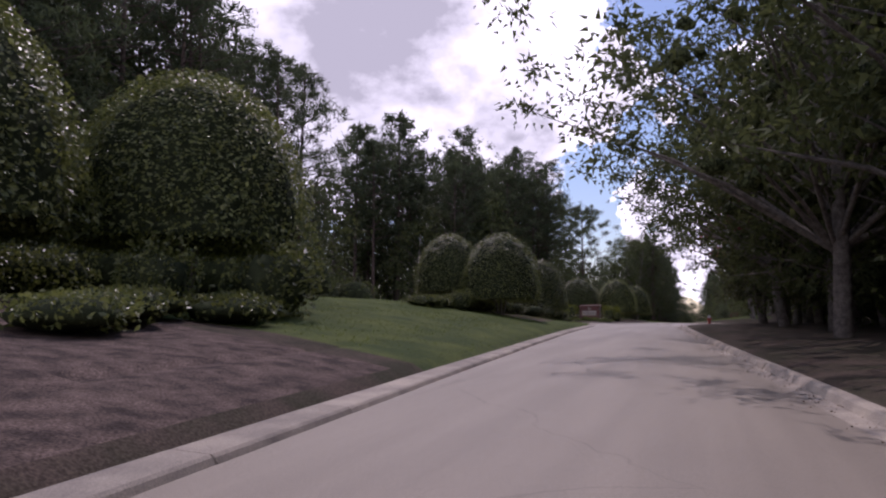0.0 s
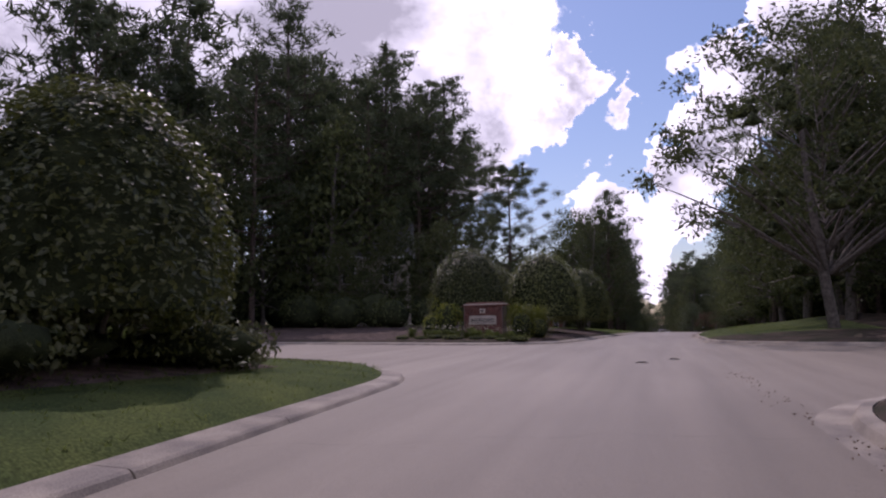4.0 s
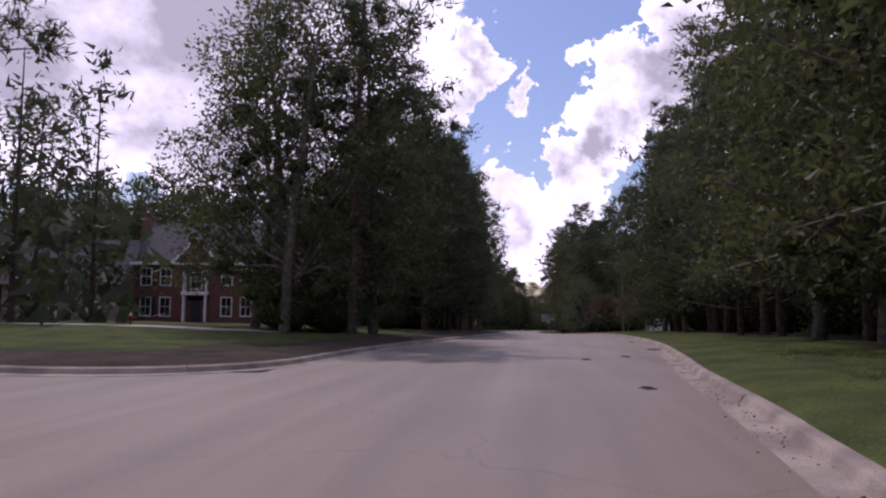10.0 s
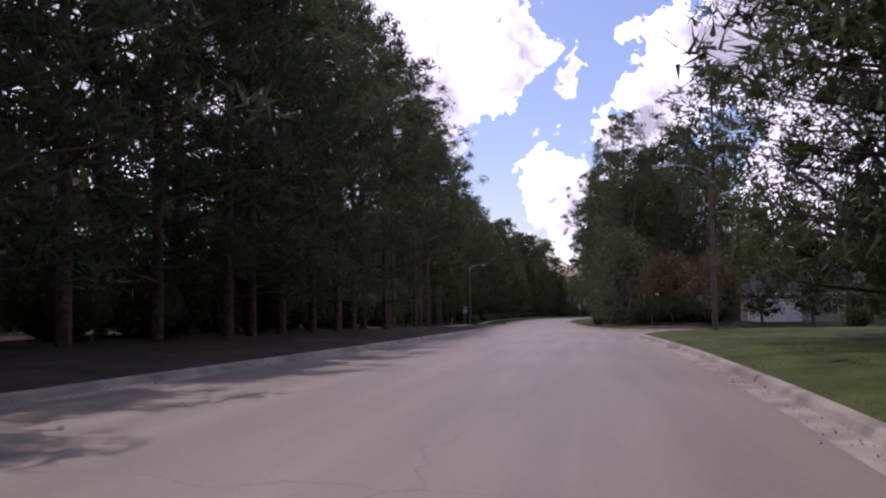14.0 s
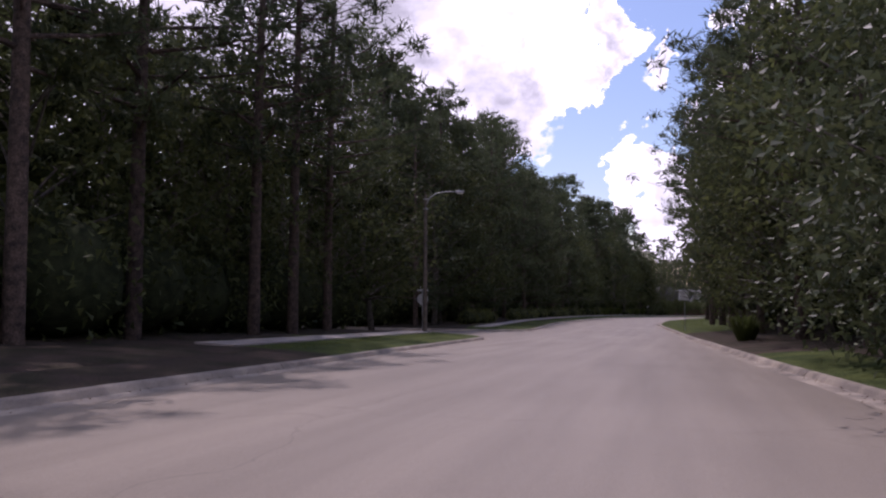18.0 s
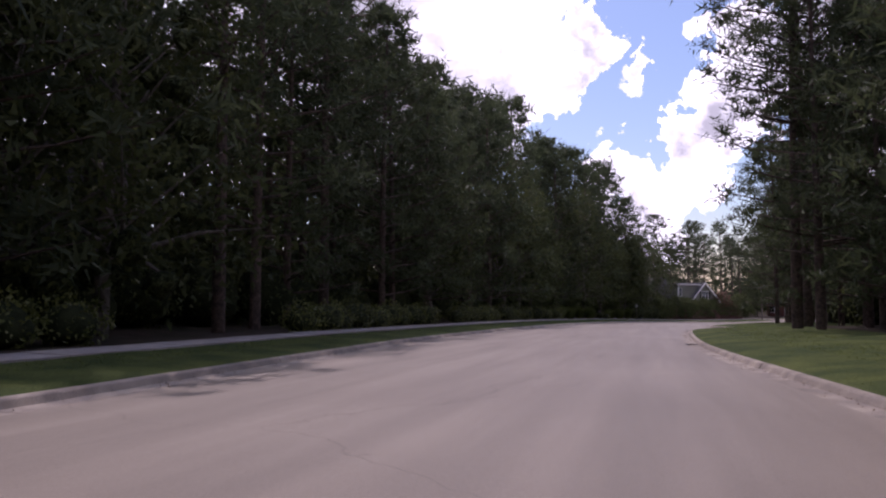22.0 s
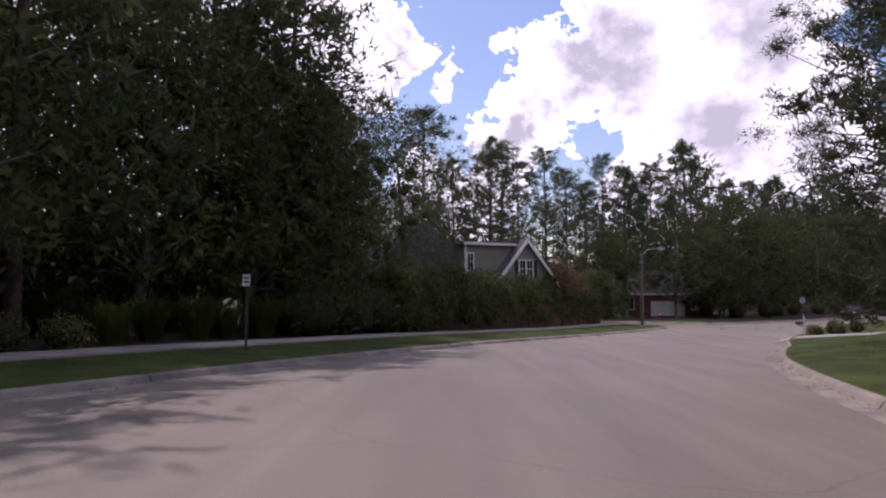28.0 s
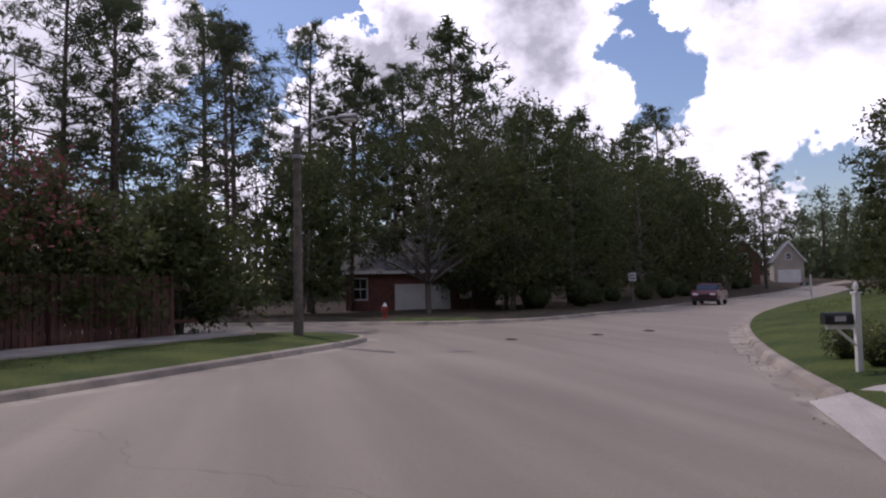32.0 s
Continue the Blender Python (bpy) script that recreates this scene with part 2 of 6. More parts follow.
def asphalt_material():
    m = material("asphalt", (0.287, 0.238, 0.18), (0.243, 0.2, 0.151), rough=0.62, spec=0.4, scale=0.16, bump=0.35, bump_scale=85.0, fine=0.22, blend=(0.32, 0.68))
    tr = m.node_tree
    p = tr.nodes["Principled BSDF"]
    old = p.inputs["Base Color"].links[0].from_socket
    geo = tr.nodes.new("ShaderNodeNewGeometry")
    # long cracks sealed with tar
    w = tr.nodes.new("ShaderNodeTexNoise")
    w.inputs["Scale"].default_value, w.inputs["Detail"].default_value = 0.5, 4.0
    link(tr, geo.outputs["Position"], w.inputs["Vector"])
    ad = tr.nodes.new("ShaderNodeVectorMath")
    ad.operation = "MULTIPLY_ADD"
    ad.inputs[1].default_value = (2.2, 2.2, 0)
    link(tr, w.outputs["Color"], ad.inputs[0])
    link(tr, geo.outputs["Position"], ad.inputs[2])
    v = tr.nodes.new("ShaderNodeTexVoronoi")
    v.feature = "DISTANCE_TO_EDGE"
    v.inputs["Scale"].default_value = 0.11
    link(tr, ad.outputs[0], v.inputs["Vector"])
    c = tr.nodes.new("ShaderNodeMapRange")
    c.inputs["From Min"].default_value, c.inputs["From Max"].default_value = 0.0006, 0.0028
    c.inputs["To Min"].default_value, c.inputs["To Max"].default_value = 0.8, 1.0
    link(tr, v.outputs["Distance"], c.inputs["Value"])
    # stains of a metre or two
    s = tr.nodes.new("ShaderNodeTexNoise")
    s.inputs["Scale"].default_value, s.inputs["Detail"].default_value = 1.1, 5.0
    # wheel paths: streaks that run with the road
    st = tr.nodes.new("ShaderNodeVectorMath")
    st.operation = "MULTIPLY"
    st.inputs[1].default_value = (1.25, 0.07, 1.0)
    link(tr, geo.outputs["Position"], st.inputs[0])
    link(tr, st.outputs[0], s.inputs["Vector"])
    sr = tr.nodes.new("ShaderNodeMapRange")
    sr.inputs["From Min"].default_value, sr.inputs["From Max"].default_value = 0.3, 0.7
    sr.inputs["To Min"].default_value, sr.inputs["To Max"].default_value = 0.84, 1.12
    link(tr, s.outputs["Fac"], sr.inputs["Value"])
    mu = tr.nodes.new("ShaderNodeMath")
    mu.operation = "MULTIPLY"
    link(tr, c.outputs[0], mu.inputs[0])
    link(tr, sr.outputs[0], mu.inputs[1])
    h = tr.nodes.new("ShaderNodeHueSaturation")
    link(tr, old, h.inputs["Color"])
    link(tr, mu.outputs[0], h.inputs["Value"])
    link(tr, h.outputs[0], p.inputs["Base Color"])
    return m


ASPHALT = asphalt_material()
CONCRETE = material("kerb concrete", (0.42, 0.355, 0.275), (0.235, 0.2, 0.165), rough=0.9, scale=1.2, bump=0.4, bump_scale=60, vary=0.12)
WALK = material("pavement concrete", (0.46, 0.41, 0.36), (0.34, 0.30, 0.27), rough=0.9, scale=0.9, bump=0.3, bump_scale=60, vary=0.1)
GRASS = material("lawn", (0.095, 0.115, 0.032), (0.045, 0.066, 0.02), rough=0.95, scale=0.7, bump=0.8, bump_scale=28, fine=0.45, spec=0.1)
FLOOR = material("pine straw and leaf litter", (0.085, 0.062, 0.048), (0.045, 0.042, 0.025), rough=0.95, scale=0.9, bump=0.8, bump_scale=30, fine=0.45, spec=0.1)
MULCH = material("bark mulch", (0.15, 0.108, 0.088), (0.055, 0.041, 0.035), rough=0.95, scale=2.5, bump=1.0, bump_scale=34, fine=0.6, spec=0.1)
BARK = material("pine bark", (0.13, 0.095, 0.075), (0.055, 0.043, 0.037), rough=0.95, scale=5.0, bump=1.0, bump_scale=22, fine=0.4, vary=0.2, spec=0.15)
GREYBARK = material("grey bark", (0.20, 0.175, 0.15), (0.10, 0.088, 0.075), rough=0.95, scale=5.0, bump=0.8, bump_scale=25, fine=0.3, vary=0.2, spec=0.15)
PINE = leaf_material("pine needles", (0.10, 0.122, 0.056), (0.058, 0.076, 0.036), 0.6, 0.25, 0.42)
LEAF = leaf_material("broad leaves", (0.118, 0.136, 0.048), (0.058, 0.073, 0.028), 0.6, 0.18, 0.42)
HOLLY = leaf_material("holly leaves", (0.19, 0.205, 0.052), (0.08, 0.098, 0.028), 0.38, 0.5, 0.4)
MAGNOLIA = leaf_material("magnolia leaves", (0.13, 0.155, 0.065), (0.06, 0.08, 0.038), 0.5, 0.3, 0.25)
MYRTLE = leaf_material("crape myrtle leaves", (0.13, 0.135, 0.05), (0.065, 0.07, 0.03), 0.5, 0.3, 0.35)
BLOSSOM = leaf_material("crape myrtle blossom", (0.30, 0.09, 0.10), (0.17, 0.06, 0.05), 0.6, 0.2, 0.3)
BRIGHT = leaf_material("yellow-green shrub leaves", (0.22, 0.23, 0.03), (0.10, 0.13, 0.02), 0.5, 0.3, 0.35)
BLADE = leaf_material("grass blades", (0.15, 0.18, 0.05), (0.10, 0.13, 0.034), 0.6, 0.2, 0.6)
PLUME = leaf_material("pale grass plumes", (0.42, 0.36, 0.30), (0.25, 0.22, 0.17), 0.8, 0.1, 0.3)
PETAL = leaf_material("white petals", (0.75, 0.72, 0.62), (0.65, 0.60, 0.35), 0.7, 0.1, 0.3)
LITTER = leaf_material("fallen leaves", (0.21, 0.14, 0.085), (0.11, 0.075, 0.048), 0.8, 0.1, 0.1)
# plant cores: base colour kept dark to stand for shade among twigs
SHADE_CORE = material("dark inner shade", (0.05, 0.06, 0.028), (0.026, 0.032, 0.017), rough=1.0, scale=3.0, fine=0.4, spec=0.05)
# crown lumps: near-black tones put the shade of the depth into the colour
SHADE_INNER = material("inner foliage in shade colour", (0.088, 0.106, 0.046), (0.03, 0.037, 0.018), rough=0.95, scale=5.0, bump=1.0, bump_scale=13.0, fine=0.75, blend=(0.42, 0.62), vary=0.2, spec=0.08)
BRICK = material("red brick", (0.19, 0.078, 0.06), (0.12, 0.052, 0.044), rough=0.9, scale=3.0, bump=0.4, bump_scale=50, vary=0.22)
MORTAR = material("mortar", (0.33, 0.28, 0.25), (0.24, 0.2, 0.18), rough=0.95, scale=3.0)
WHITE = material("white paint", (0.78, 0.77, 0.74), (0.68, 0.67, 0.64), rough=0.55, scale=1.5, fine=0.05)
SIDING = material("grey-green clapboard", (0.25, 0.25, 0.20), (0.20, 0.20, 0.165), rough=0.7, scale=0.8, fine=0.08)
TANSIDING = material("tan clapboard", (0.42, 0.37, 0.30), (0.34, 0.30, 0.25), rough=0.7, scale=0.8, fine=0.08)
SHINGLE = material("grey roof shingles", (0.13, 0.125, 0.125), (0.085, 0.08, 0.08), rough=0.9, scale=2.5, bump=0.5, bump_scale=16, fine=0.3)
SHUTTER = material("black shutter paint", (0.022, 0.022, 0.026), (0.015, 0.015, 0.018), rough=0.5, scale=2.0, fine=0.1)
STEEL = material("galvanised steel", (0.35, 0.35, 0.35), (0.25, 0.25, 0.25), rough=0.45, scale=6.0, metal=0.8, fine=0.1)
POLEWOOD = material("weathered wooden pole", (0.17, 0.14, 0.115), (0.10, 0.085, 0.07), rough=0.9, scale=4.0, bump=0.6, bump_scale=30)
FENCE = material("red-brown fence boards", (0.16, 0.075, 0.055), (0.10, 0.05, 0.04), rough=0.9, scale=2.0, bump=0.4, bump_scale=30, vary=0.25)
IRON = material("cast iron", (0.14, 0.115, 0.095), (0.085, 0.07, 0.06), rough=0.7, scale=8.0, metal=0.5, bump=0.4, bump_scale=70)
RED = material("red paint", (0.35, 0.05, 0.035), (0.25, 0.04, 0.03), rough=0.5, scale=5.0, fine=0.1)
SIGNBACK = material("bare aluminium", (0.52, 0.52, 0.53), (0.44, 0.44, 0.45), rough=0.5, scale=5.0, metal=0.15, fine=0.08)
SIGNWHITE = material("white sign sheeting", (0.75, 0.75, 0.74), (0.66, 0.66, 0.65), rough=0.4, scale=3.0, fine=0.05)
BLACK = material("black paint", (0.018, 0.018, 0.02), (0.012, 0.012, 0.014), rough=0.5, scale=4.0, fine=0.1)
CREAM = material("cream stone panel", (0.52, 0.46, 0.38), (0.42, 0.37, 0.31), rough=0.8, scale=3.0, fine=0.12)
PAINT = material("dark red car paint", (0.13, 0.016, 0.018), (0.10, 0.013, 0.015), rough=0.3, scale=1.0, fine=0.03, coat=0.8)
RUBBER = material("tyre rubber", (0.022, 0.022, 0.022), (0.015, 0.015, 0.015), rough=0.85, scale=8.0)
LAMPGLASS = material("frosted lamp lens", (0.72, 0.72, 0.70), (0.62, 0.62, 0.60), rough=0.25, scale=4.0, fine=0.05)
GLASS = material("window glass", (0.02, 0.024, 0.028), (0.012, 0.014, 0.018), rough=0.06, scale=0.8, fine=0.05, spec=0.9)


# ---- helpers for meshes ----
def mesh_object(name, verts, faces, mat, parent=None, smooth=False):
    me = bpy.data.meshes.new(name)
    me.from_pydata([tuple(v) for v in verts] if not isinstance(verts, np.ndarray) else verts.tolist(), [],
                   faces if not isinstance(faces, np.ndarray) else faces.tolist())
    me.materials.append(mat)
    if smooth:
        me.shade_smooth()
    ob = new(name, me)
    if parent:
        ob.parent = parent
    return ob


def part(name, bm, mat, parent, label=""):
    me = bpy.data.meshes.new(name)
    bmesh.ops.recalc_face_normals(bm, faces=bm.faces)
    bm.to_mesh(me)
    bm.free()
    me.materials.append(mat)
    ob = new(name, me)
    ob.parent = parent
    return tagged(ob, label)


def thing(name, m, label, category, group="", kind=""):
    ob = new(name)
    ob.empty_display_size = 0.2
    ob.matrix_basis = m
    return tagged(ob, label, category, group, kind)


def box(x0, y0, z0, x1, y1, z1, bevel=0.0):
    bm = bmesh.new()
    bmesh.ops.create_cube(bm, size=1)
    bmesh.ops.transform(bm, verts=bm.verts, matrix=Matrix.Translation(((x0 + x1) / 2, (y0 + y1) / 2, (z0 + z1) / 2)) @ Matrix.Diagonal((x1 - x0, y1 - y0, z1 - z0, 1)))
    if bevel:
        bmesh.ops.bevel(bm, geom=bm.edges[:], offset=bevel, segments=1, affect="EDGES")
    return bm


def rod(a, b, r0, r1=None, n=10):
    bm = bmesh.new()
    a, b = Vector(a), Vector(b)
    bmesh.ops.create_cone(bm, cap_ends=True, segments=n, radius1=r0, radius2=r0 if r1 is None else r1, depth=(b - a).length)
    turn = (b - a).to_track_quat("Z", "Y").to_matrix().to_4x4()
    bmesh.ops.transform(bm, verts=bm.verts, matrix=Matrix.Translation((a + b) / 2) @ turn)
    return bm


def prism(outline, y0, y1):
    """A solid with this outline in x and z, from y0 to y1."""
    bm = bmesh.new()
    a = [bm.verts.new((x, y0, z)) for x, z in outline]
    b = [bm.verts.new((x, y1, z)) for x, z in outline]
    n = len(outline)
    bm.faces.new(a)
    bm.faces.new(b[::-1])
    for i in range(n):
        bm.faces.new((a[i], b[i], b[(i + 1) % n], a[(i + 1) % n]))
    return bm


def join(*bms):
    out = bmesh.new()
    for b in bms:
        me = bpy.data.meshes.new("piece")
        b.to_mesh(me)
        out.from_mesh(me)
        b.free()
        bpy.data.meshes.remove(me)
    return out


# ---- the road's line: every 20 m, from behind the start to beyond the last bend ----
STATIONS = [(5.9, -59.7, -1.16), (3.9, -39.8, -0.77), (2.0, -19.9, -0.39), (0.0, 0.0, 0.00), (-1.4, 19.9, 0.40), (-2.5, 39.9, 0.78), (-3.0, 59.9, 1.05), (-2.3, 79.9, 1.19), (-0.7, 99.8, 1.24), (1.5, 119.7, 1.14), (3.8, 139.6, 0.87),
            (5.6, 159.5, 0.46), (6.6, 179.5, -0.06), (6.7, 199.5, -0.70), (5.7, 219.4, -1.45), (4.2, 239.4, -2.30), (2.6, 259.3, -3.19), (1.2, 279.3, -4.02), (0.2, 299.2, -4.72), (-0.3, 319.2, -5.31), (0.1, 339.2, -5.84), (1.9, 359.1, -6.37),
            (5.9, 378.7, -6.97), (12.5, 397.6, -7.71), (21.9, 415.2, -8.38), (34.1, 431.1, -8.46), (48.3, 445.1, -8.51), (63.5, 458.1, -8.50), (78.8, 471.0, -8.35), (94.0, 483.9, -8.05), (109.3, 496.8, -7.65), (124.6, 509.7, -7.25), (139.9, 522.6, -6.85)]
S0, STEP = -60.0, 20.0


def spline(rows, step):
    rows = np.array(rows, float)
    pad = np.vstack([2 * rows[0] - rows[1], rows, 2 * rows[-1] - rows[-2]])
    out = []
    n = int(STEP / step)
    for i in range(1, len(pad) - 2):
        p0, p1, p2, p3 = pad[i - 1:i + 3]
        for k in range(n):
            t = k / n
            out.append(0.5 * (2 * p1 + (p2 - p0) * t + (2 * p0 - 5 * p1 + 4 * p2 - p3) * t * t + (3 * p1 - p0 - 3 * p2 + p3) * t ** 3))
    return np.array(out)


AX = spline(STATIONS, 1.0)
AS = S0 + np.arange(len(AX))
TAN = np.gradient(AX[:, :2], axis=0)
TAN /= np.linalg.norm(TAN, axis=1, keepdims=True)
LEFT = ([-60, 0, 30, 50, 60, 84, 92, 113, 122, 140, 150, 178, 225, 262, 275, 296, 322, 376, 393, 412, 431, 440, 452, 475, 580],
        [-3.7, -3.7, -3.95, -4.3, -4.7, -4.4, -4.0, -4.0, -5.5, -8.5, -9.3, -9.0, -8.2, -8.0, -7.6, -7.8, -9.5, -9.0, -8.8, -8.8, -8.4, -7.2, -5.6, -5.2, -5.2])
RIGHT = ([-60, 0, 32, 50, 86, 92, 121, 140, 158, 176, 205, 240, 275, 300, 322, 346, 376, 382, 397, 412, 421, 430, 437, 450, 470, 580],
         [2.85, 2.85, 2.55, 2.4, 2.3, 1.8, 1.9, 1.8, 2.4, 2.5, 3.1, 4.4, 4.5, 4.0, 2.75, 2.6, 3.9, 3.5, 3.1, 3.15, 2.15, 1.6, 1.3, 1.1, 1.1, 1.1])
# side streets: station of the middle, side, half width, corner radius, how the street leans along the road
SIDES = [(69.7, -1, 7.5, 5.0, 0.14), (68.5, 1, 9.0, 6.0, 0.0), (126.2, -1, 5.4, 6.5, 0.2), (229.5, 1, 5.5, 6.5, 0.1),
         (285.0, -1, 5.2, 5.5, 0.05), (354.0, 1, 4.0, 4.5, 0.0), (438.3, -1, 3.2, 3.5, -0.25)]


def along(x, y):
    """Station, offset to the right of the road's line, and the road's height, for arrays of places."""
    x, y = np.atleast_1d(np.asarray(x, float)), np.atleast_1d(np.asarray(y, float))
    s, l, z = np.empty(len(x)), np.empty(len(x)), np.empty(len(x))
    for a in range(0, len(x), 4000):
        q = slice(a, a + 4000)
        d = (x[q, None] - AX[None, :, 0]) ** 2 + (y[q, None] - AX[None, :, 1]) ** 2
        i = d.argmin(1)
        dx, dy = x[q] - AX[i, 0], y[q] - AX[i, 1]
        f = np.clip(dx * TAN[i, 0] + dy * TAN[i, 1], -1, 1)
        s[q] = AS[i] + f
        l[q] = dx * TAN[i, 1] - dy * TAN[i, 0]
        z[q] = np.interp(s[q], AS, AX[:, 2])
    return s, l, z


def place(s, l):
    """x, y of the point at station s, l metres to the right."""
    x, y = np.interp(s, AS, AX[:, 0]), np.interp(s, AS, AX[:, 1])
    tx, ty = np.interp(s, AS, TAN[:, 0]), np.interp(s, AS, TAN[:, 1])
    return x + l * ty, y - l * tx


def heading(s):
    """Degrees by which the road's line is turned to the left of +y."""
    return math.degrees(math.atan2(-np.interp(s, AS, TAN[:, 0]), np.interp(s, AS, TAN[:, 1])))


STREETS = []
for s_, side_, half_, round_, lean_ in SIDES:
    px, py = place(s_, 0.0)
    tx, ty = np.interp(s_, AS, TAN[:, 0]), np.interp(s_, AS, TAN[:, 1])
    dx, dy = side_ * ty + lean_ * tx, -side_ * tx + lean_ * ty
    n_ = math.hypot(dx, dy)
    start_ = abs(float(np.interp(s_, *(RIGHT if side_ > 0 else LEFT)))) - 1.0
    STREETS.append((float(px) + dx / n_ * start_, float(py) + dy / n_ * start_, dx / n_, dy / n_, half_, round_))


def pavement(x, y):
    """Distance from the edge of the paved roads (negative on them), with round corners; and station, offset, road height."""
    s, l, z = along(x, y)
    d = np.maximum(l - np.interp(s, *RIGHT), np.interp(s, *LEFT) - l)
    for px, py, dx, dy, half, r in STREETS:
        u, v = (x - px) * dx + (y - py) * dy, (x - px) * dy - (y - py) * dx
        e = np.where(u > 0, np.abs(v) - half, np.hypot(u, np.maximum(np.abs(v) - half, 0)))
        a, b = np.maximum(r - d, 0), np.maximum(r - e, 0)
        d = np.maximum(r, np.minimum(d, e)) - np.hypot(a, b)
    return d, s, l, z


# banks beside the road: station, then height at 3, 10 and 30 m from the edge
BANK_L = np.array([(-60, .5, 1.4, 1.6), (5, .5, 1.3, 1.7), (25, .65, 1.75, 2.0), (50, .55, 1.6, 2.0), (62, .2, .5, 1.0), (80, .25, .5, .8), (100, .4, .7, .9), (113, .2, .4, .6),
                   (150, .2, .5, .8), (250, .2, .5, .8), (300, .15, .3, .8), (430, .15, .3, .6), (450, .0, -.1, -.2), (600, .2, 1.0, 3.0)])
BANK_R = np.array([(-60, .3, .5, .8), (50, .3, .5, .8), (62, .1, .2, .4), (84, .3, .7, 1.2), (100, .5, 1.3, 1.8), (118, .4, .9, 1.4), (150, .25, .5, .9), (215, .2, .4, .6),
                   (300, .3, .6, .9), (340, .3, .6, .9), (372, .2, .4, .6), (410, .3, .6, 1.0), (424, .25, .8, 1.3), (440, .4, 1.2, 2.0), (600, 1.0, 2.0, 3.0)])


def bank(s, l, d):
    out = np.zeros(len(s))
    for table, m in ((BANK_L, l < 0), (BANK_R, l >= 0)):
        h = [np.interp(s, table[:, 0], table[:, k]) for k in (1, 2, 3)]
        dd = np.clip(d, 0, None)
        v = np.where(dd < 3, h[0] * dd / 3, np.where(dd < 10, h[0] + (h[1] - h[0]) * (dd - 3) / 7, h[1] + (h[2] - h[1]) * np.clip((dd - 10) / 20, 0, 1)))
        out = np.where(m, v, out)
    return out


def height(x, y):
    """The ground's height beside the roads."""
    x, y = np.atleast_1d(np.asarray(x, float)), np.atleast_1d(np.asarray(y, float))
    d, s, l, z = pavement(x, y)
    return z + 0.13 + bank(s, l, d)


def on_road(s, l, up=0.0):
    """A place on the road's crowned surface."""
    x, y = place(s, l)
    lo, hi = np.interp(s, *LEFT), np.interp(s, *RIGHT)
    k = (l - lo) / (hi - lo)
    return float(x), float(y), float(np.interp(s, AS, AX[:, 2]) + 0.05 * (1 - abs(2 * k - 1) ** 2) - 0.02 + up)


def spot(s, l, up=0.0):
    x, y = place(s, l)
    return float(x), float(y), float(height(x, y)[0]) + up


# ---- ground: one sheet to the horizon ----
def make_ground():
    xs = np.concatenate([[-3000, -1200, -500, -260, -160, -110, -85], np.arange(-70, 96, 1.4), [110, 140, 190, 300, 600, 1400, 3000]])
    ys = np.concatenate([[-2500, -900, -300, -130, -80], np.arange(-50, 500, 1.4), [520, 560, 620, 760, 1100, 1800, 3500]])
    gx, gy = np.meshgrid(xs, ys)
    x, y = gx.ravel(), gy.ravel()
    d, s, l, z = pavement(x, y)
    rough = 0.06 * np.sin(x * 0.9 + 1.3 * np.sin(y * 0.31)) * np.cos(y * 0.7)
    h = np.where(d > 1.25, z + 0.13 + bank(s, l, d) + np.where(d > 4, rough, 0), z - 0.3)
    far = np.maximum(np.hypot(x - 5, y - 220) - 420, 0)
    h = h - 0.01 * np.minimum(far, 600)
    nx, ny = len(xs), len(ys)
    i = (np.arange(ny - 1)[:, None] * nx + np.arange(nx - 1)[None, :]).ravel()
    faces = np.stack([i, i + 1, i + 1 + nx, i + nx], 1)
    ob = mesh_object("ground", np.stack([x, y, h], 1), faces, FLOOR, smooth=True)
    ob.data.materials.append(GRASS)
    ob.data.materials.append(MULCH)
    # lawns and mulch beds by stretch of the road
    cx, cy = x[faces].mean(1), y[faces].mean(1)
    d, s, l, z = pavement(cx, cy)
    lawn = np.zeros(len(s), int)
    for a, b, lo, hi in LAWNS:
        lawn[(s > a) & (s < b) & (l > lo) & (l < hi)] = 1
    for a, b, lo, hi in BEDS:
        wob = 0.8 * np.sin(s * 0.8) + 0.5 * np.sin(l * 1.7)
        lawn[(s > a + wob) & (s < b + wob) & (l > lo + wob) & (l < hi)] = 2
    ob.data.polygons.foreach_set("material_index", lawn.astype(np.int32))
    return tagged(ob, "rolling ground with lawns, mulch beds and pine straw under woods", "ground", kind="structure")


LAWNS = [(13, 62, -24, 0), (96, 126, -40, 0), (84, 128, 0, 10), (128, 205, 0, 8.5), (205, 236, 0, 26), (236, 262, 0, 7), (290, 348, 0, 10), (358, 480, 0, 24), (255, 284, -13, 0), (288, 440, -13, 0), (138, 175, -60, -12)]
BEDS = [(-60, 12, -40, -3), (42, 58, -22, -6.2), (78, 98, -34, -3)]
make_ground()


